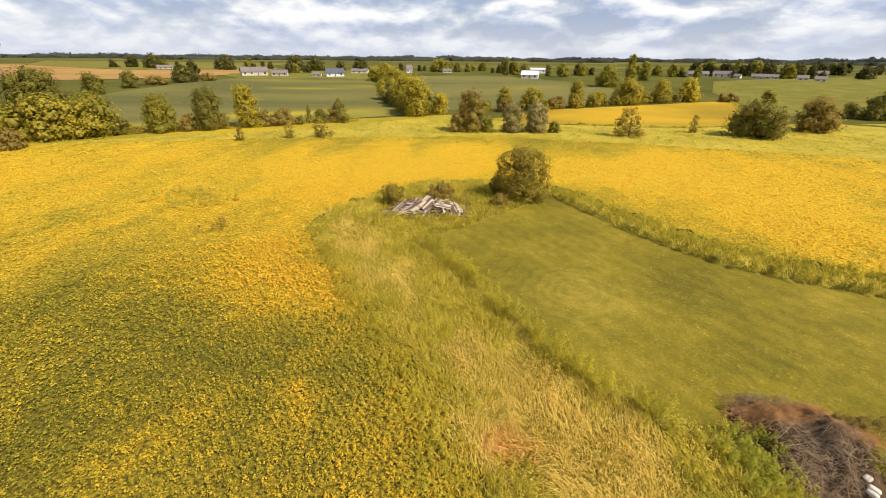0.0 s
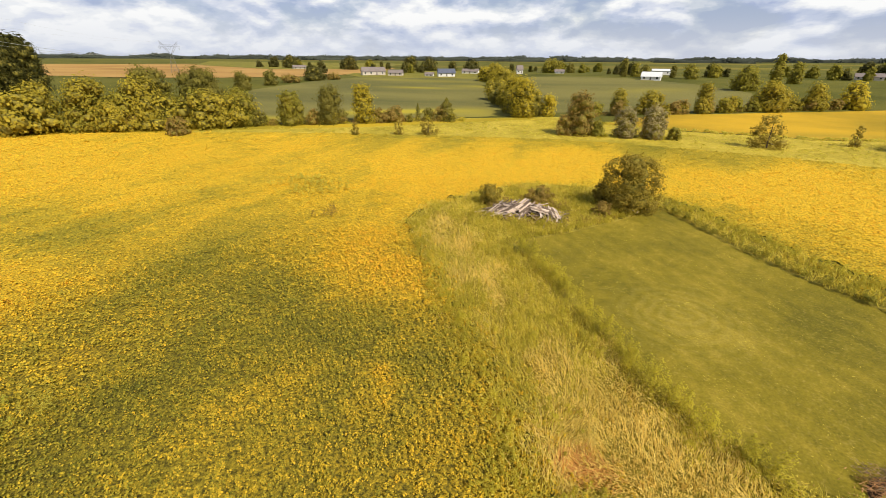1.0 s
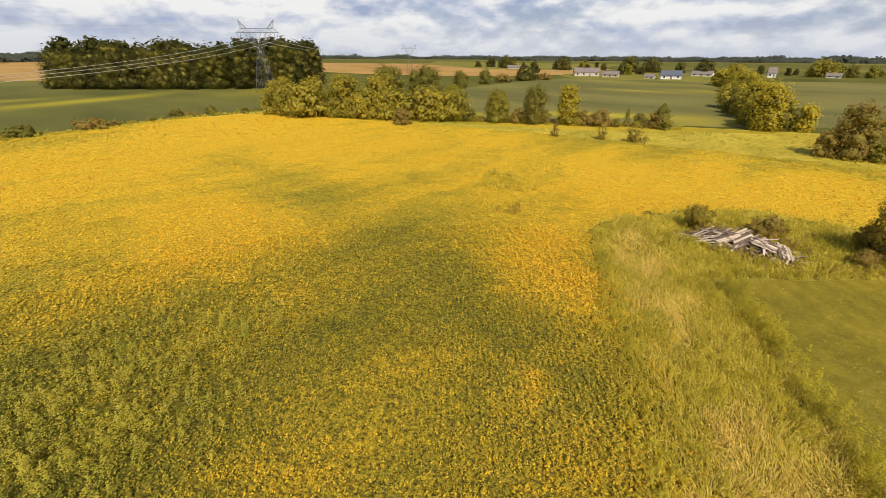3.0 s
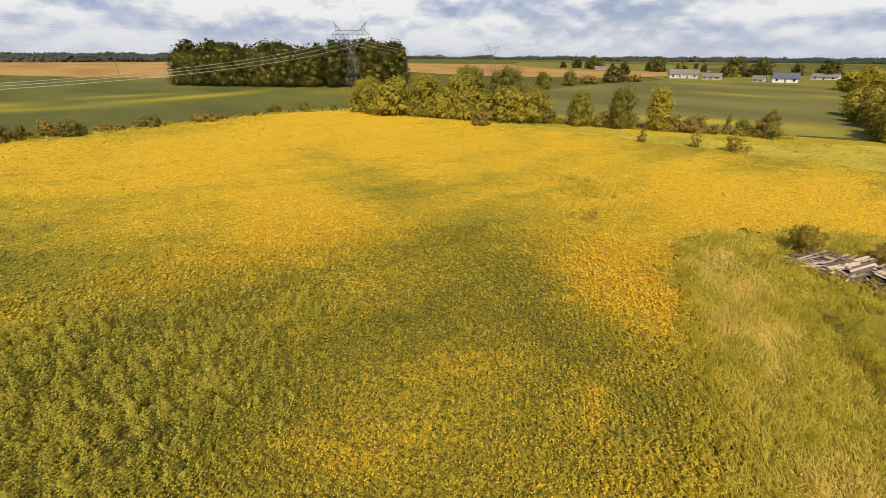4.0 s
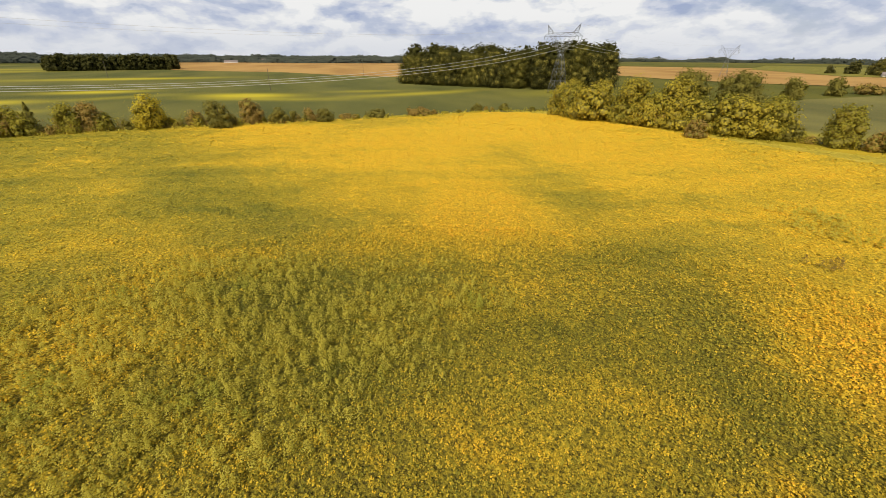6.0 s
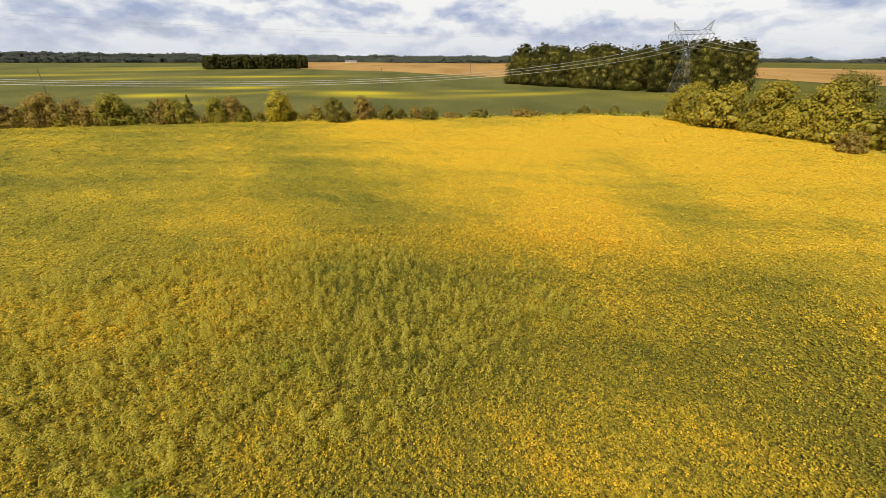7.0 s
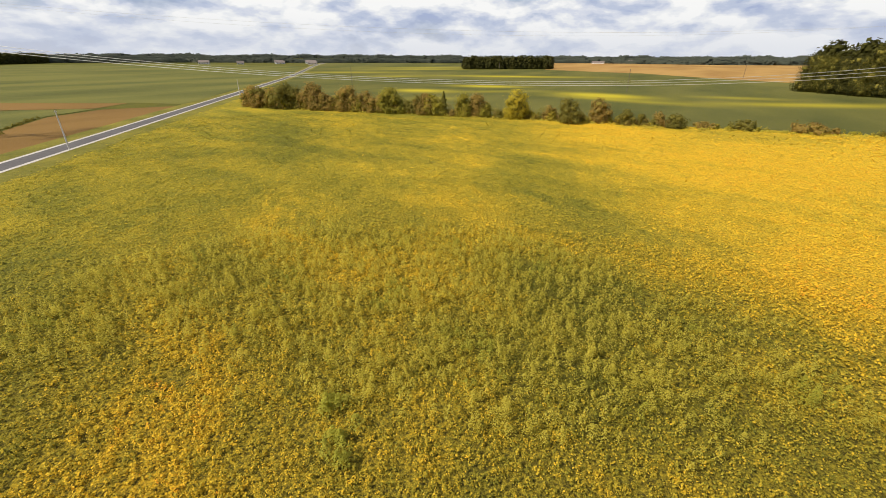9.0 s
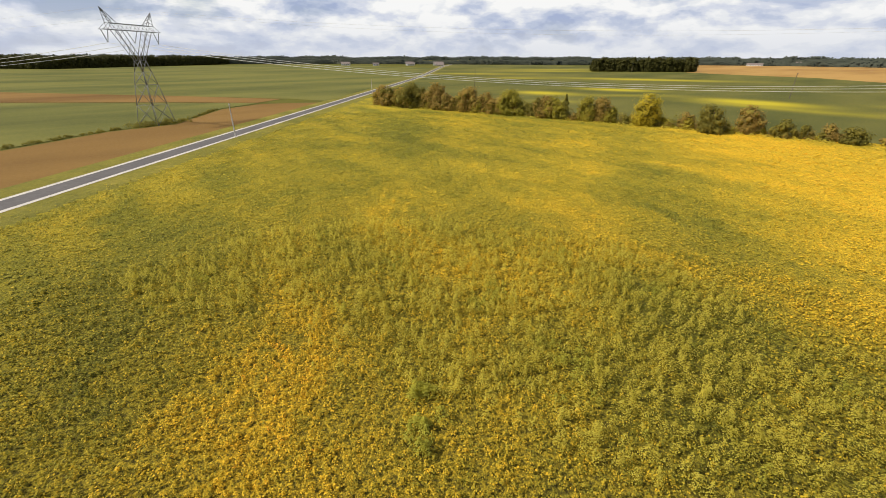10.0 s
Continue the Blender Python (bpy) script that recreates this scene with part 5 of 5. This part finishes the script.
for i in range(15):
    f = i / 14 + r_far.gauss(0, 0.02)
    h = r_far.uniform(8, 13)
    far_spots["farm" if i % 3 else "wood"].append((256 + 84 * f, 436 + 8 * math.sin(3 * f) - 6 * f, h, h * r_far.uniform(0.8, 1.2)))
for kind, spots in far_spots.items():
    stand("distant_trees", spots, kind, "scattered trees among the distant farms")


# low growth at the foot of the hedgerows
def undergrowth(points, spacing, spread, h, w, kind, label):
    p = along(points, spacing, spread)
    count = int(38 * max(1.0, h * w / 5))
    n = len(p) * count
    c = np.repeat(p, count, 0)
    hh, ww = np.repeat(h * rng.uniform(0.5, 1.3, len(p)), count), np.repeat(w * rng.uniform(0.6, 1.2, len(p)), count)
    d = unit(rng.normal(size=(n, 3)))
    d[:, 2] = np.abs(d[:, 2])
    k = rng.uniform(0.4, 1, n) ** 0.5
    pos = np.c_[c[:, 0] + d[:, 0] * ww / 2 * k, c[:, 1] + d[:, 1] * ww / 2 * k, land(c[:, 0], c[:, 1]) + 0.05 + d[:, 2] * hh * k]
    v, q = cards(pos, rng.uniform(0.22, 0.5, n), d + rng.normal(0, 0.4, (n, 3)), 0.6)
    tagged(new("undergrowth", mesh_from("undergrowth", v, q, FOLIAGE[kind])), label, "bushes", kind="stuff")


HEDGE_NW = [(-160, 84), (-142, 90), (-118, 101), (-96, 115), (-72, 127), (-52, 137), (-32, 147)]
HEDGE_W = [(-117, -172), (-121, -152), (-128, -124), (-134, -106), (-139, -84), (-145, -58), (-150, -34), (-152, -8), (-158, 10), (-163, 28), (-170, 53), (-172, 68), (-160, 84)]
def shrubs_along(points, spacing, spread, low, high, kinds, seed):
    """Shrubs of mixed size, standing close along a hedge."""
    r = random.Random(seed)
    p = np.asarray(points, float)
    for a, b in zip(p[:-1], p[1:]):
        n = max(1, round(np.linalg.norm(b - a) / spacing))
        for i in range(n):
            x, y = a + (b - a) * (i + r.random()) / n
            h = r.uniform(low, high)
            tree(x + r.gauss(0, spread), y + r.gauss(0, spread), h, h * r.uniform(1.1, 1.8), r.choice(kinds), None, 0.8)


shrubs_along(HEDGE_W[:5], 2.7, 1.0, 4.5, 8.0, ("dull", "dull", "dark", "green"), 21)
shrubs_along(HEDGE_W[4:8], 4.0, 0.8, 2.0, 5.0, ("dull", "dark", "green", "olive"), 22)
shrubs_along(HEDGE_W[7:], 8.0, 0.8, 1.2, 2.4, ("dark", "dull", "green"), 23)
shrubs_along(HEDGE_NW[:4], 4.2, 1.8, 7.5, 12.0, ("olive", "olive", "green"), 27)
shrubs_along(HEDGE_NW, 4.5, 1.2, 2.0, 5.0, ("green", "dull", "olive", "dark"), 24)
shrubs_along([(-12, 168), (-18, 195), (-30, 262), (-50, 352)], 7.0, 3.0, 6.0, 11.0, ("olive", "olive", "gold", "dark"), 25)
shrubs_along([(14, 176), (26, 182), (50, 193), (72, 205), (128, 226)], 5.0, 1.2, 2.5, 6.0, ("dull", "olive", "green"), 26)
undergrowth(HEDGE_NW, 0.9, 1.3, 2.0, 2.8, "greenweed", "low green brush along the hedgerow")
undergrowth(HEDGE_NW, 1.9, 1.2, 2.0, 3.0, "dull", "brown scrub along the hedgerow")
undergrowth(HEDGE_W, 1.5, 1.0, 1.4, 2.4, "greenweed", "low green brush along the hedge")
undergrowth([(x * 0.983, y * 0.983) for x, y in HEDGE_W], 0.8, 0.5, 0.8, 1.2, "weed", "pale dry grass along the hedge foot")
undergrowth(HEDGE_W[:8], 1.3, 1.2, 3.2, 3.6, "dull", "brown scrub along the hedge")
undergrowth(HEDGE_W[:7], 2.2, 1.3, 4.6, 4.0, "green", "tall green brush along the hedge")
undergrowth(HEDGE_W[2:7], 1.5, 1.2, 3.6, 4.2, "dull", "brown-green scrub closing the hedge")
undergrowth(HEDGE_W[:4], 2.0, 1.5, 6.0, 5.0, "dark", "tall dark brush along the hedge")
undergrowth([(-2, 170), (-10, 166), (-18, 195), (-30, 262), (-50, 352)], 2.2, 1.6, 2.6, 4.0, "olive", "brush under the hedge between two fields")
undergrowth([(10, 172), (26, 182), (50, 193), (72, 205), (128, 226)], 1.8, 1.4, 2.4, 3.6, "dull", "brown brush along the small yellow field")
undergrowth([(12, 157), (17, 154), (37, 145), (75, 138), (94, 141), (118, 167), (139, 205), (150, 236)], 0.8, 0.8, 0.7, 1.8, "weed", "dry grass edge of the small yellow field")
undergrowth([(2, 127), (9, 127), (16, 127), (32, 127)], 0.9, 1.0, 1.1, 2.0, "greenweed", "weeds at the foot of shrubs")
undergrowth([(84, 122), (92, 122), (104, 128), (118, 132), (128, 140)], 1.4, 1.6, 1.3, 2.4, "greenweed", "weeds at the foot of shrubs")
for density, kind, label in ((0.05, "greenweed", "tufts of green weeds in the waterway grass"), (0.14, "weed", "pale dry tufts in the waterway grass")):
    weeds("grass_tufts", scatter([(-120, 99), (-60, 114), (0, 121), (33, 117), (84, 101), (128, 90), (128, 145), (94, 138), (37, 141), (17, 150), (-3, 158), (-30, 143), (-56, 124)], density), 0.5, 1.6, 0.30, 22, FOLIAGE[kind], label)
undergrowth([(-29, -164), (-14, -161), (2, -150), (16, -140)], 0.9, 0.4, 0.9, 1.6, "dark", "weedy edge between stubble and crop")
undergrowth([(-34, -166), (-27, -166), (-20, -163)], 0.22, 1.6, 1.5, 2.0, "dark", "dark weeds round the foot of a pylon")
undergrowth([(-244, 132), (-250, 130), (-238, 120)], 0.6, 3.0, 2.2, 3.2, "greenweed", "brush round the foot of a pylon")
undergrowth([(-55, -201), (-32, -165)], 1.4, 0.4, 0.8, 1.6, "dark", "weedy edge between stubble and crop")


def woods(front, rows, depth, h, w, words, seed, single):
    """A block of wood in uneven rows behind its edge; the front row's trees stand singly."""
    r = random.Random(seed)
    p = np.asarray(front, float)
    steps = np.r_[0, np.cumsum(np.linalg.norm(np.diff(p, axis=0), axis=1))]
    rest = []
    for row in range(rows):
        n = int(steps[-1] / (w * 0.52))
        for i in range(n + 1):
            s = np.clip((i + r.uniform(-0.3, 0.3)) / n, 0, 1) * steps[-1]
            x, y = np.interp(s, steps, p[:, 0]), np.interp(s, steps, p[:, 1])
            x, y = np.array([x, y]) * (1 + (row * depth / rows + r.uniform(-2, 2)) / math.hypot(x, y))
            hh, ww = h * r.uniform(0.86, 1.06) * (1 + 0.05 * row), w * r.uniform(0.9, 1.35)
            if row == 0 and single:
                tree(x, y, hh * r.uniform(0.78, 0.98), ww, r.choice(("wood", "wood", "wood", "woodlight")), 0.62, 1.0, words)
            else:
                rest.append((x, y, hh, ww))
    stand("woodland", rest, "wood", words)


woods([(-366, 53), (-334, 78), (-302, 102), (-276, 120), (-266, 140), (-268, 172)], 2, 26, 29.0, 18.0, "tall dark wood beyond the field", 3, True)
woods([(-600, -326), (-632, -278), (-671, -221)], 2, 40, 18.5, 14.0, "dark copse in the far field", 4, False)
woods([(200, -860), (62, -862), (-12, -790), (-87, -837), (-324, -1050)], 2, 60, 17.0, 15.0, "dark wood on the rise past the road", 7, False)


def far_woods():
    """The wooded skyline, far off on all sides."""
    pieces = []
    for radius, gap, height in ((1150, 7.0, 17.0), (1700, 10.0, 17.0), (2500, 13.0, 26.0)):
        a = np.arange(0, 2 * np.pi, gap / radius)
        a = a + rng.normal(0, 0.5 * gap / radius, len(a))
        r = radius * (1 + 0.10 * wobble(a * 900, 0 * a, 900, int(radius)))
        x, y = -np.sin(a) * r, np.cos(a) * r
        gaps = wobble(a * 1000, 0 * a + radius, 500, int(radius) + 1)
        north = np.cos(a - radians(-5)) > 0.45
        keep = (gaps > (0.25 if radius < 1200 else -0.15)) if radius < 2400 else np.ones(len(a), bool)
        if radius < 1200:
            keep &= ~north
            keep |= (np.cos(a - radians(135)) > 0.30) & (gaps > -0.75)
        x, y = x[keep], y[keep]
        h = height * (0.85 + 0.30 * wobble(x, y, 160, 7)) * rng.uniform(0.88, 1.10, len(x))
        k = np.arange(len(x) - 1)
        k = k[np.hypot(np.diff(x), np.diff(y)) < 4 * gap]
        base, out = land(x, y), np.c_[x, y] / np.hypot(x, y)[:, None] * gap
        rows = [np.c_[np.c_[x, y] + out * d, base + h * f] for d, f in ((-0.9, 0.0), (-0.6, 0.48), (0.0, 0.70), (1.2, 0.0))]
        pieces.append((np.concatenate(rows), np.concatenate([np.c_[k + i * len(x), k + 1 + i * len(x), k + 1 + (i + 1) * len(x), k + (i + 1) * len(x)] for i in range(3)])))
        count = 20
        n = len(x) * count
        d = unit(rng.normal(size=(n, 3)))
        hh, c = np.repeat(h, count), np.c_[np.repeat(x, count), np.repeat(y, count)]
        pos = np.c_[c + d[:, :2] * gap * 1.3, land(c[:, 0], c[:, 1]) + hh * (0.40 + 0.42 * d[:, 2])]
        pieces.append(cards(pos, rng.uniform(0.22, 0.40, n) * hh, np.c_[unit(c) * -1.5, np.full(n, 1.4)] + rng.normal(0, 0.15, (n, 3)), 0.9))
    tagged(new("far_woods", mesh_from("far_woods", *joined(pieces), FOLIAGE["far"])), "dark wooded skyline far across the farmland", "woods", kind="stuff")


far_woods()

# ---- steel pylons and their wires ----
square_bar = bar
LINE = np.array([-0.619, 0.785])
ACROSS = np.array([0.785, 0.619])


def pylon_parts(k, thin=1.0):
    """A waisted lattice pylon of unit scale k: parts by name, x across the line."""
    P = {}

    def bar(a, b, width):
        return square_bar(a, b, width * thin)

    levels = [(0.0, 4.0), (6.5, 3.15), (13.0, 2.35), (17.0, 1.7), (20.5, 1.15)]
    legs = [(1, 1), (1, -1), (-1, 1), (-1, -1)]
    P["leg"] = []
    for sx, sy in legs:
        P["leg"].append(joined([bar((sx * a * k, sy * a * k, z0 * k), (sx * b * k, sy * b * k, z1 * k), 0.15 * k) for (z0, a), (z1, b) in zip(levels[:-1], levels[1:])]))
    brace = []
    for (z0, a), (z1, b) in zip(levels[:-1], levels[1:]):
        for i, j in ((0, 1), (1, 3), (3, 2), (2, 0)):
            p, q = np.array(legs[i]), np.array(legs[j])
            brace += [bar((*(p * a * k), z0 * k), (*(q * b * k), z1 * k), 0.095 * k), bar((*(q * a * k), z0 * k), (*(p * b * k), z1 * k), 0.095 * k), bar((*(p * b * k), z1 * k), (*(q * b * k), z1 * k), 0.095 * k)]
    P["body_bracing"] = [joined(brace)]
    P["arm"] = []
    for s in (-1, 1):
        low, high = [(s * 1.15, 20.5), (s * 0.2, 20.5)], [(s * 7.2, 29.2), (s * 4.6, 29.2)]
        arm = []
        for y in (-1, 1):
            for (x0, z0), (x1, z1) in zip(low, high):
                arm.append(bar((x0 * k, y * 1.1 * k, z0 * k), (x1 * k, y * 0.8 * k, z1 * k), 0.15 * k))
            for f in np.linspace(0, 1, 6)[:-1]:
                a = np.array(low[0]) + (np.array(high[0]) - low[0]) * f
                b = np.array(low[1]) + (np.array(high[1]) - low[1]) * min(1, f + 0.2)
                arm.append(bar((a[0] * k, y * k, a[1] * k), (b[0] * k, y * k, b[1] * k), 0.08 * k))
        P["arm"].append(joined(arm))
    beam = []
    for y in (-0.8, 0.8):
        for z in (29.2, 31.0):
            beam.append(bar((-11.2 * k if z < 30 else -8.6 * k, y * k, z * k), (11.2 * k if z < 30 else 8.6 * k, y * k, z * k), 0.15 * k))
        xs = np.linspace(-11, 11, 15)
        for i, (a, b) in enumerate(zip(xs[:-1], xs[1:])):
            za, zb = (29.2, 31.0) if i % 2 == 0 else (31.0, 29.2)
            beam.append(bar((np.clip(a, -8.6, 8.6) * k if za > 30 else a * k, y * k, za * k), (np.clip(b, -8.6, 8.6) * k if zb > 30 else b * k, y * k, zb * k), 0.085 * k))
    for x in np.linspace(-11, 11, 9):
        beam.append(bar((x * k, -0.8 * k, 29.2 * k), (x * k, 0.8 * k, 29.2 * k), 0.08 * k))
    P["crossarm"] = [joined(beam)]
    P["peak"] = []
    for s in (-1, 1):
        tip = (s * 9.6 * k, 0, 35.2 * k)
        feet = [(s * x * k, y * k, 31.0 * k) for x in (5.6, 8.4) for y in (-0.8, 0.8)]
        cross = [bar([a + (t - a) * f for a, t in zip(feet[i], tip)], [a + (t - a) * (f + 0.2) for a, t in zip(feet[j], tip)], 0.09 * k) for f in (0.1, 0.35, 0.6) for i, j in ((0, 2), (3, 1))]
        P["peak"].append(joined([bar(f, tip, 0.13 * k) for f in feet] + cross))
    P["insulator"] = []
    for x in (-10.0, 0.0, 10.0):
        for s in (-1, 1):
            top, foot = np.array((x + s * (1.2 if x else 2.0), 0, 29.1)) * k, np.array((x, 0, 25.6)) * k
            path = top + (foot - top) * np.linspace(0, 1, 13)[:, None]
            P["insulator"].append(tube(path, np.where(np.arange(13) % 2, 0.17, 0.07) * k, 6))
    return P


def pylon(x, y, k, label, thin=1.0):
    base = tagged(new("pylon"), label, "pylon", "pylons of one power line")
    base.matrix_world = pose(x, y, float(land(x, y)), 0, 0, math.degrees(math.atan2(ACROSS[1], ACROSS[0])))
    for name, pieces in pylon_parts(k, thin).items():
        for v, q in pieces:
            part(name, mesh_from(name, v, q, CERAMIC if name == "insulator" else STEEL), base)
    return base


PYLONS = [(-26.0, -166.6, 0.93), (-246.0, 126.5, 1.05), (-345.0, 343.0, 0.76)]
for x, y, k in PYLONS:
    pylon(x, y, k, "tall grey lattice steel pylon with insulators", 0.9 if k < 0.9 else 1.0)


def wire(a, b, sag, radius, name, label):
    t = np.linspace(0, 1, 41)[:, None]
    p = np.asarray(a) + (np.asarray(b) - a) * t
    p[:, 2:] -= sag * 4 * t * (1 - t)
    tagged(new(name, mesh_from(name, *tube(p, np.full(41, radius), 5), WIRE)), label, "cable", "power line wires")


def hang(p, off, z):
    x, y, k = p
    q = np.array([x, y]) + ACROSS * off * k
    return (*q, float(land(x, y)) + z * k)


ends = [(PYLONS[0][0] - LINE[0] * 330, PYLONS[0][1] - LINE[1] * 330, 1.0)] + PYLONS
for i, (p, q) in enumerate(zip(ends[:-1], ends[1:])):
    for off in (-10.0, 0.0, 10.0):
        for pair in (-0.25, 0.25):
            wire(hang(p, off + pair, 25.5), hang(q, off + pair, 25.5), (11.0, 12.4, 6.0)[i], 0.034, "power_wire", "sagging aluminium power cable")
    for off in (-9.6, 9.6):
        wire(hang(p, off, 35.1), hang(q, off, 35.1), (8.0, 9.5, 4.5)[i], 0.016, "shield_wire", "thin shield wire between pylon peaks")


# ---- wooden poles ----
def utility_pole(x, y, h, wood, label):
    base = tagged(new("utility_pole"), label, "pole", "utility poles")
    base.matrix_world = pose(x, y, float(land(x, y)), 0, 0, 47)
    part("shaft", mesh_from("shaft", *tube([(0, 0, -0.3), (0, 0, h * 0.5), (0, 0, h)], [0.19, 0.16, 0.12], 8), wood, smooth=True), base)
    part("crossarm", mesh_from("crossarm", *bar((-0.55, 0, h - 0.4), (0.55, 0, h - 0.4), 0.10), wood), base)
    for s in (-0.48, 0.48):
        part("insulator", mesh_from("insulator", *tube([(s, 0, h - 0.37), (s, 0, h - 0.18)], [0.06, 0.04], 6), CERAMIC), base)


for x, y, h in ((-37.0, -125.3, 8.8), (-149.0, -224.5, 8.3), (-238, -223, 13.5), (-482, -218, 15.0), (-305, -47, 13.5), (-493, 22, 13.0)):
    utility_pole(x, y, h, POLE_WOOD if h < 10 else OLD_POLE_WOOD, "pale weathered wooden utility pole by the road" if h < 10 else "dark wooden utility pole in the green field")


# ---- houses ----
HOUSE_STYLE = {
    "brownroof": (BEIGE, ROOF_BROWN, "long low beige house under a brown shingle roof", "house"), "garage": (BEIGE, ROOF_BROWN, "beige garage with a brown shingle roof", "garage"),
    "blueroof": (SIDING, ROOF_BLUE, "white house under a slate-blue roof", "house"), "white": (SIDING, ROOF_BROWN, "distant white farmhouse with a grey-brown roof", "house"),
    "low": (BEIGE, ROOF_BROWN, "distant low house with a brown roof", "house"), "barn": (SIDING, ROOF_WHITE, "white barn with a white metal roof", "barn"), "shed": (SIDING, ROOF_WHITE, "long white metal shed", "shed"),
}


def house(x, y, h, w, style):
    wall, roofing, label, category = HOUSE_STYLE[style]
    d = max(5.0, 0.5 * w)
    eave = h * (0.48 if style != "shed" else 0.7)
    base = tagged(new(category), label, category, "distant farm buildings")
    base.matrix_world = pose(x, y, float(land(x, y)) + 0.3, 0, 0, math.degrees(math.atan2(y, x)) - 90 + 14 * math.sin(x))
    bm = bmesh.new()
    pts = [(-w / 2, eave), (-w / 2, -0.6), (w / 2, -0.6), (w / 2, eave)]
    rows = []
    for yy in (-d / 2, d / 2):
        rows.append([bm.verts.new((px, yy, pz)) for px, pz in pts])
    ridge = [bm.verts.new((s * w / 2, 0, h - 0.15)) for s in (-1, 1)]
    a, b = rows
    for f in ((a[0], a[1], a[2], a[3]), (b[3], b[2], b[1], b[0]), (a[1], a[0], ridge[0], b[0], b[1]), (a[3], a[2], b[2], b[3], ridge[1]), (a[1], b[1], b[2], a[2])):
        bm.faces.new(f)
    part("wall", bm_mesh("wall", bm, wall), base)
    for s in (-1, 1):
        bm = bmesh.new()
        run = d / 2 + 0.5
        drop = (h - eave) * run / (d / 2)
        top, low = Vector((0, 0, h)), Vector((0, s * run, h - drop))
        quad = []
        for lift in (0, 0.18):
            quad.append([bm.verts.new((px, p.y, p.z + lift)) for px, p in ((-w / 2 - 0.5, top), (w / 2 + 0.5, top), (w / 2 + 0.5, low), (-w / 2 - 0.5, low))])
        bm.faces.new(quad[0])
        bm.faces.new(quad[1][::-1])
        for i in range(4):
            bm.faces.new((quad[0][i], quad[0][(i + 1) % 4], quad[1][(i + 1) % 4], quad[1][i]))
        bmesh.ops.recalc_face_normals(bm, faces=bm.faces[:])
        part("roof", bm_mesh("roof", bm, roofing), base)
    n = max(2, int(w / 4.2))
    for i in range(n):
        px = (i + 0.5) / n * w - w / 2
        door = i == n // 2
        wide, z0, z1 = (1.1, 0.0, min(2.1, eave - 0.3)) if door else (1.3, eave * 0.32, min(eave - 0.35, eave * 0.32 + 1.3))
        me = mesh_from("pane", *bar((px - wide / 2, -d / 2 - 0.03, (z0 + z1) / 2), (px + wide / 2, -d / 2 - 0.03, (z0 + z1) / 2), 0.08, z1 - z0), ROOF_BROWN if door else GLASS)
        if door:
            part("door", me, base)
            continue
        edge = mesh_from("frame", *bar((px - wide / 2 - 0.12, -d / 2 - 0.015, (z0 + z1) / 2), (px + wide / 2 + 0.12, -d / 2 - 0.015, (z0 + z1) / 2), 0.06, z1 - z0 + 0.24), SIDING)
        part("pane", me, part("window", edge, base), "dark window glass")


house(-160.9, 376.7, 6.4, 20.5, "brownroof")
house(-139.2, 377.0, 4.5, 12.6, "garage")
house(-93.6, 380.4, 6.0, 14.6, "blueroof")
house(-108.5, 379.0, 3.1, 7.3, "white")
house(-318.2, 509.4, 4.2, 16.1, "low")
house(-82.9, 438.7, 4.1, 16.1, "white")
house(-36.5, 460.9, 7.4, 5.7, "white")
house(72.8, 378.9, 5.7, 13.9, "barn")
house(101.1, 484.8, 5.0, 16.6, "shed")
house(239.0, 421.0, 4.6, 17.0, "low")
house(257.0, 412.0, 5.0, 15.0, "white")
house(256.0, 389.0, 3.2, 5.0, "white")
house(270.0, 380.0, 3.6, 13.5, "low")
house(283.0, 382.0, 3.2, 5.0, "white")
house(315.0, 410.0, 3.6, 5.3, "white")
house(284.0, 353.0, 3.6, 7.0, "white")
house(285.0, 337.0, 3.4, 7.0, "white")
house(385.0, 458.0, 4.6, 12.0, "white")
house(445.0, 509.0, 4.6, 10.5, "white")
house(3.3, 487.8, 3.4, 9.7, "white")
house(-479.1, -811.5, 6.3, 17.3, "white")
house(-518.7, -761.2, 5.2, 11.8, "white")
house(-609.9, -766.5, 6.7, 16.4, "white")
house(-660.9, -729.3, 6.7, 21.1, "white")
house(-835.4, -714.0, 7.5, 7.4, "white")
house(-589.9, -738.0, 5.2, 16.4, "white")
house(-586.5, -643.0, 4.9, 15.4, "low")
house(-1160.5, -182.9, 8.0, 8.6, "white")
house(-1108.8, -246.1, 5.3, 27.5, "white")
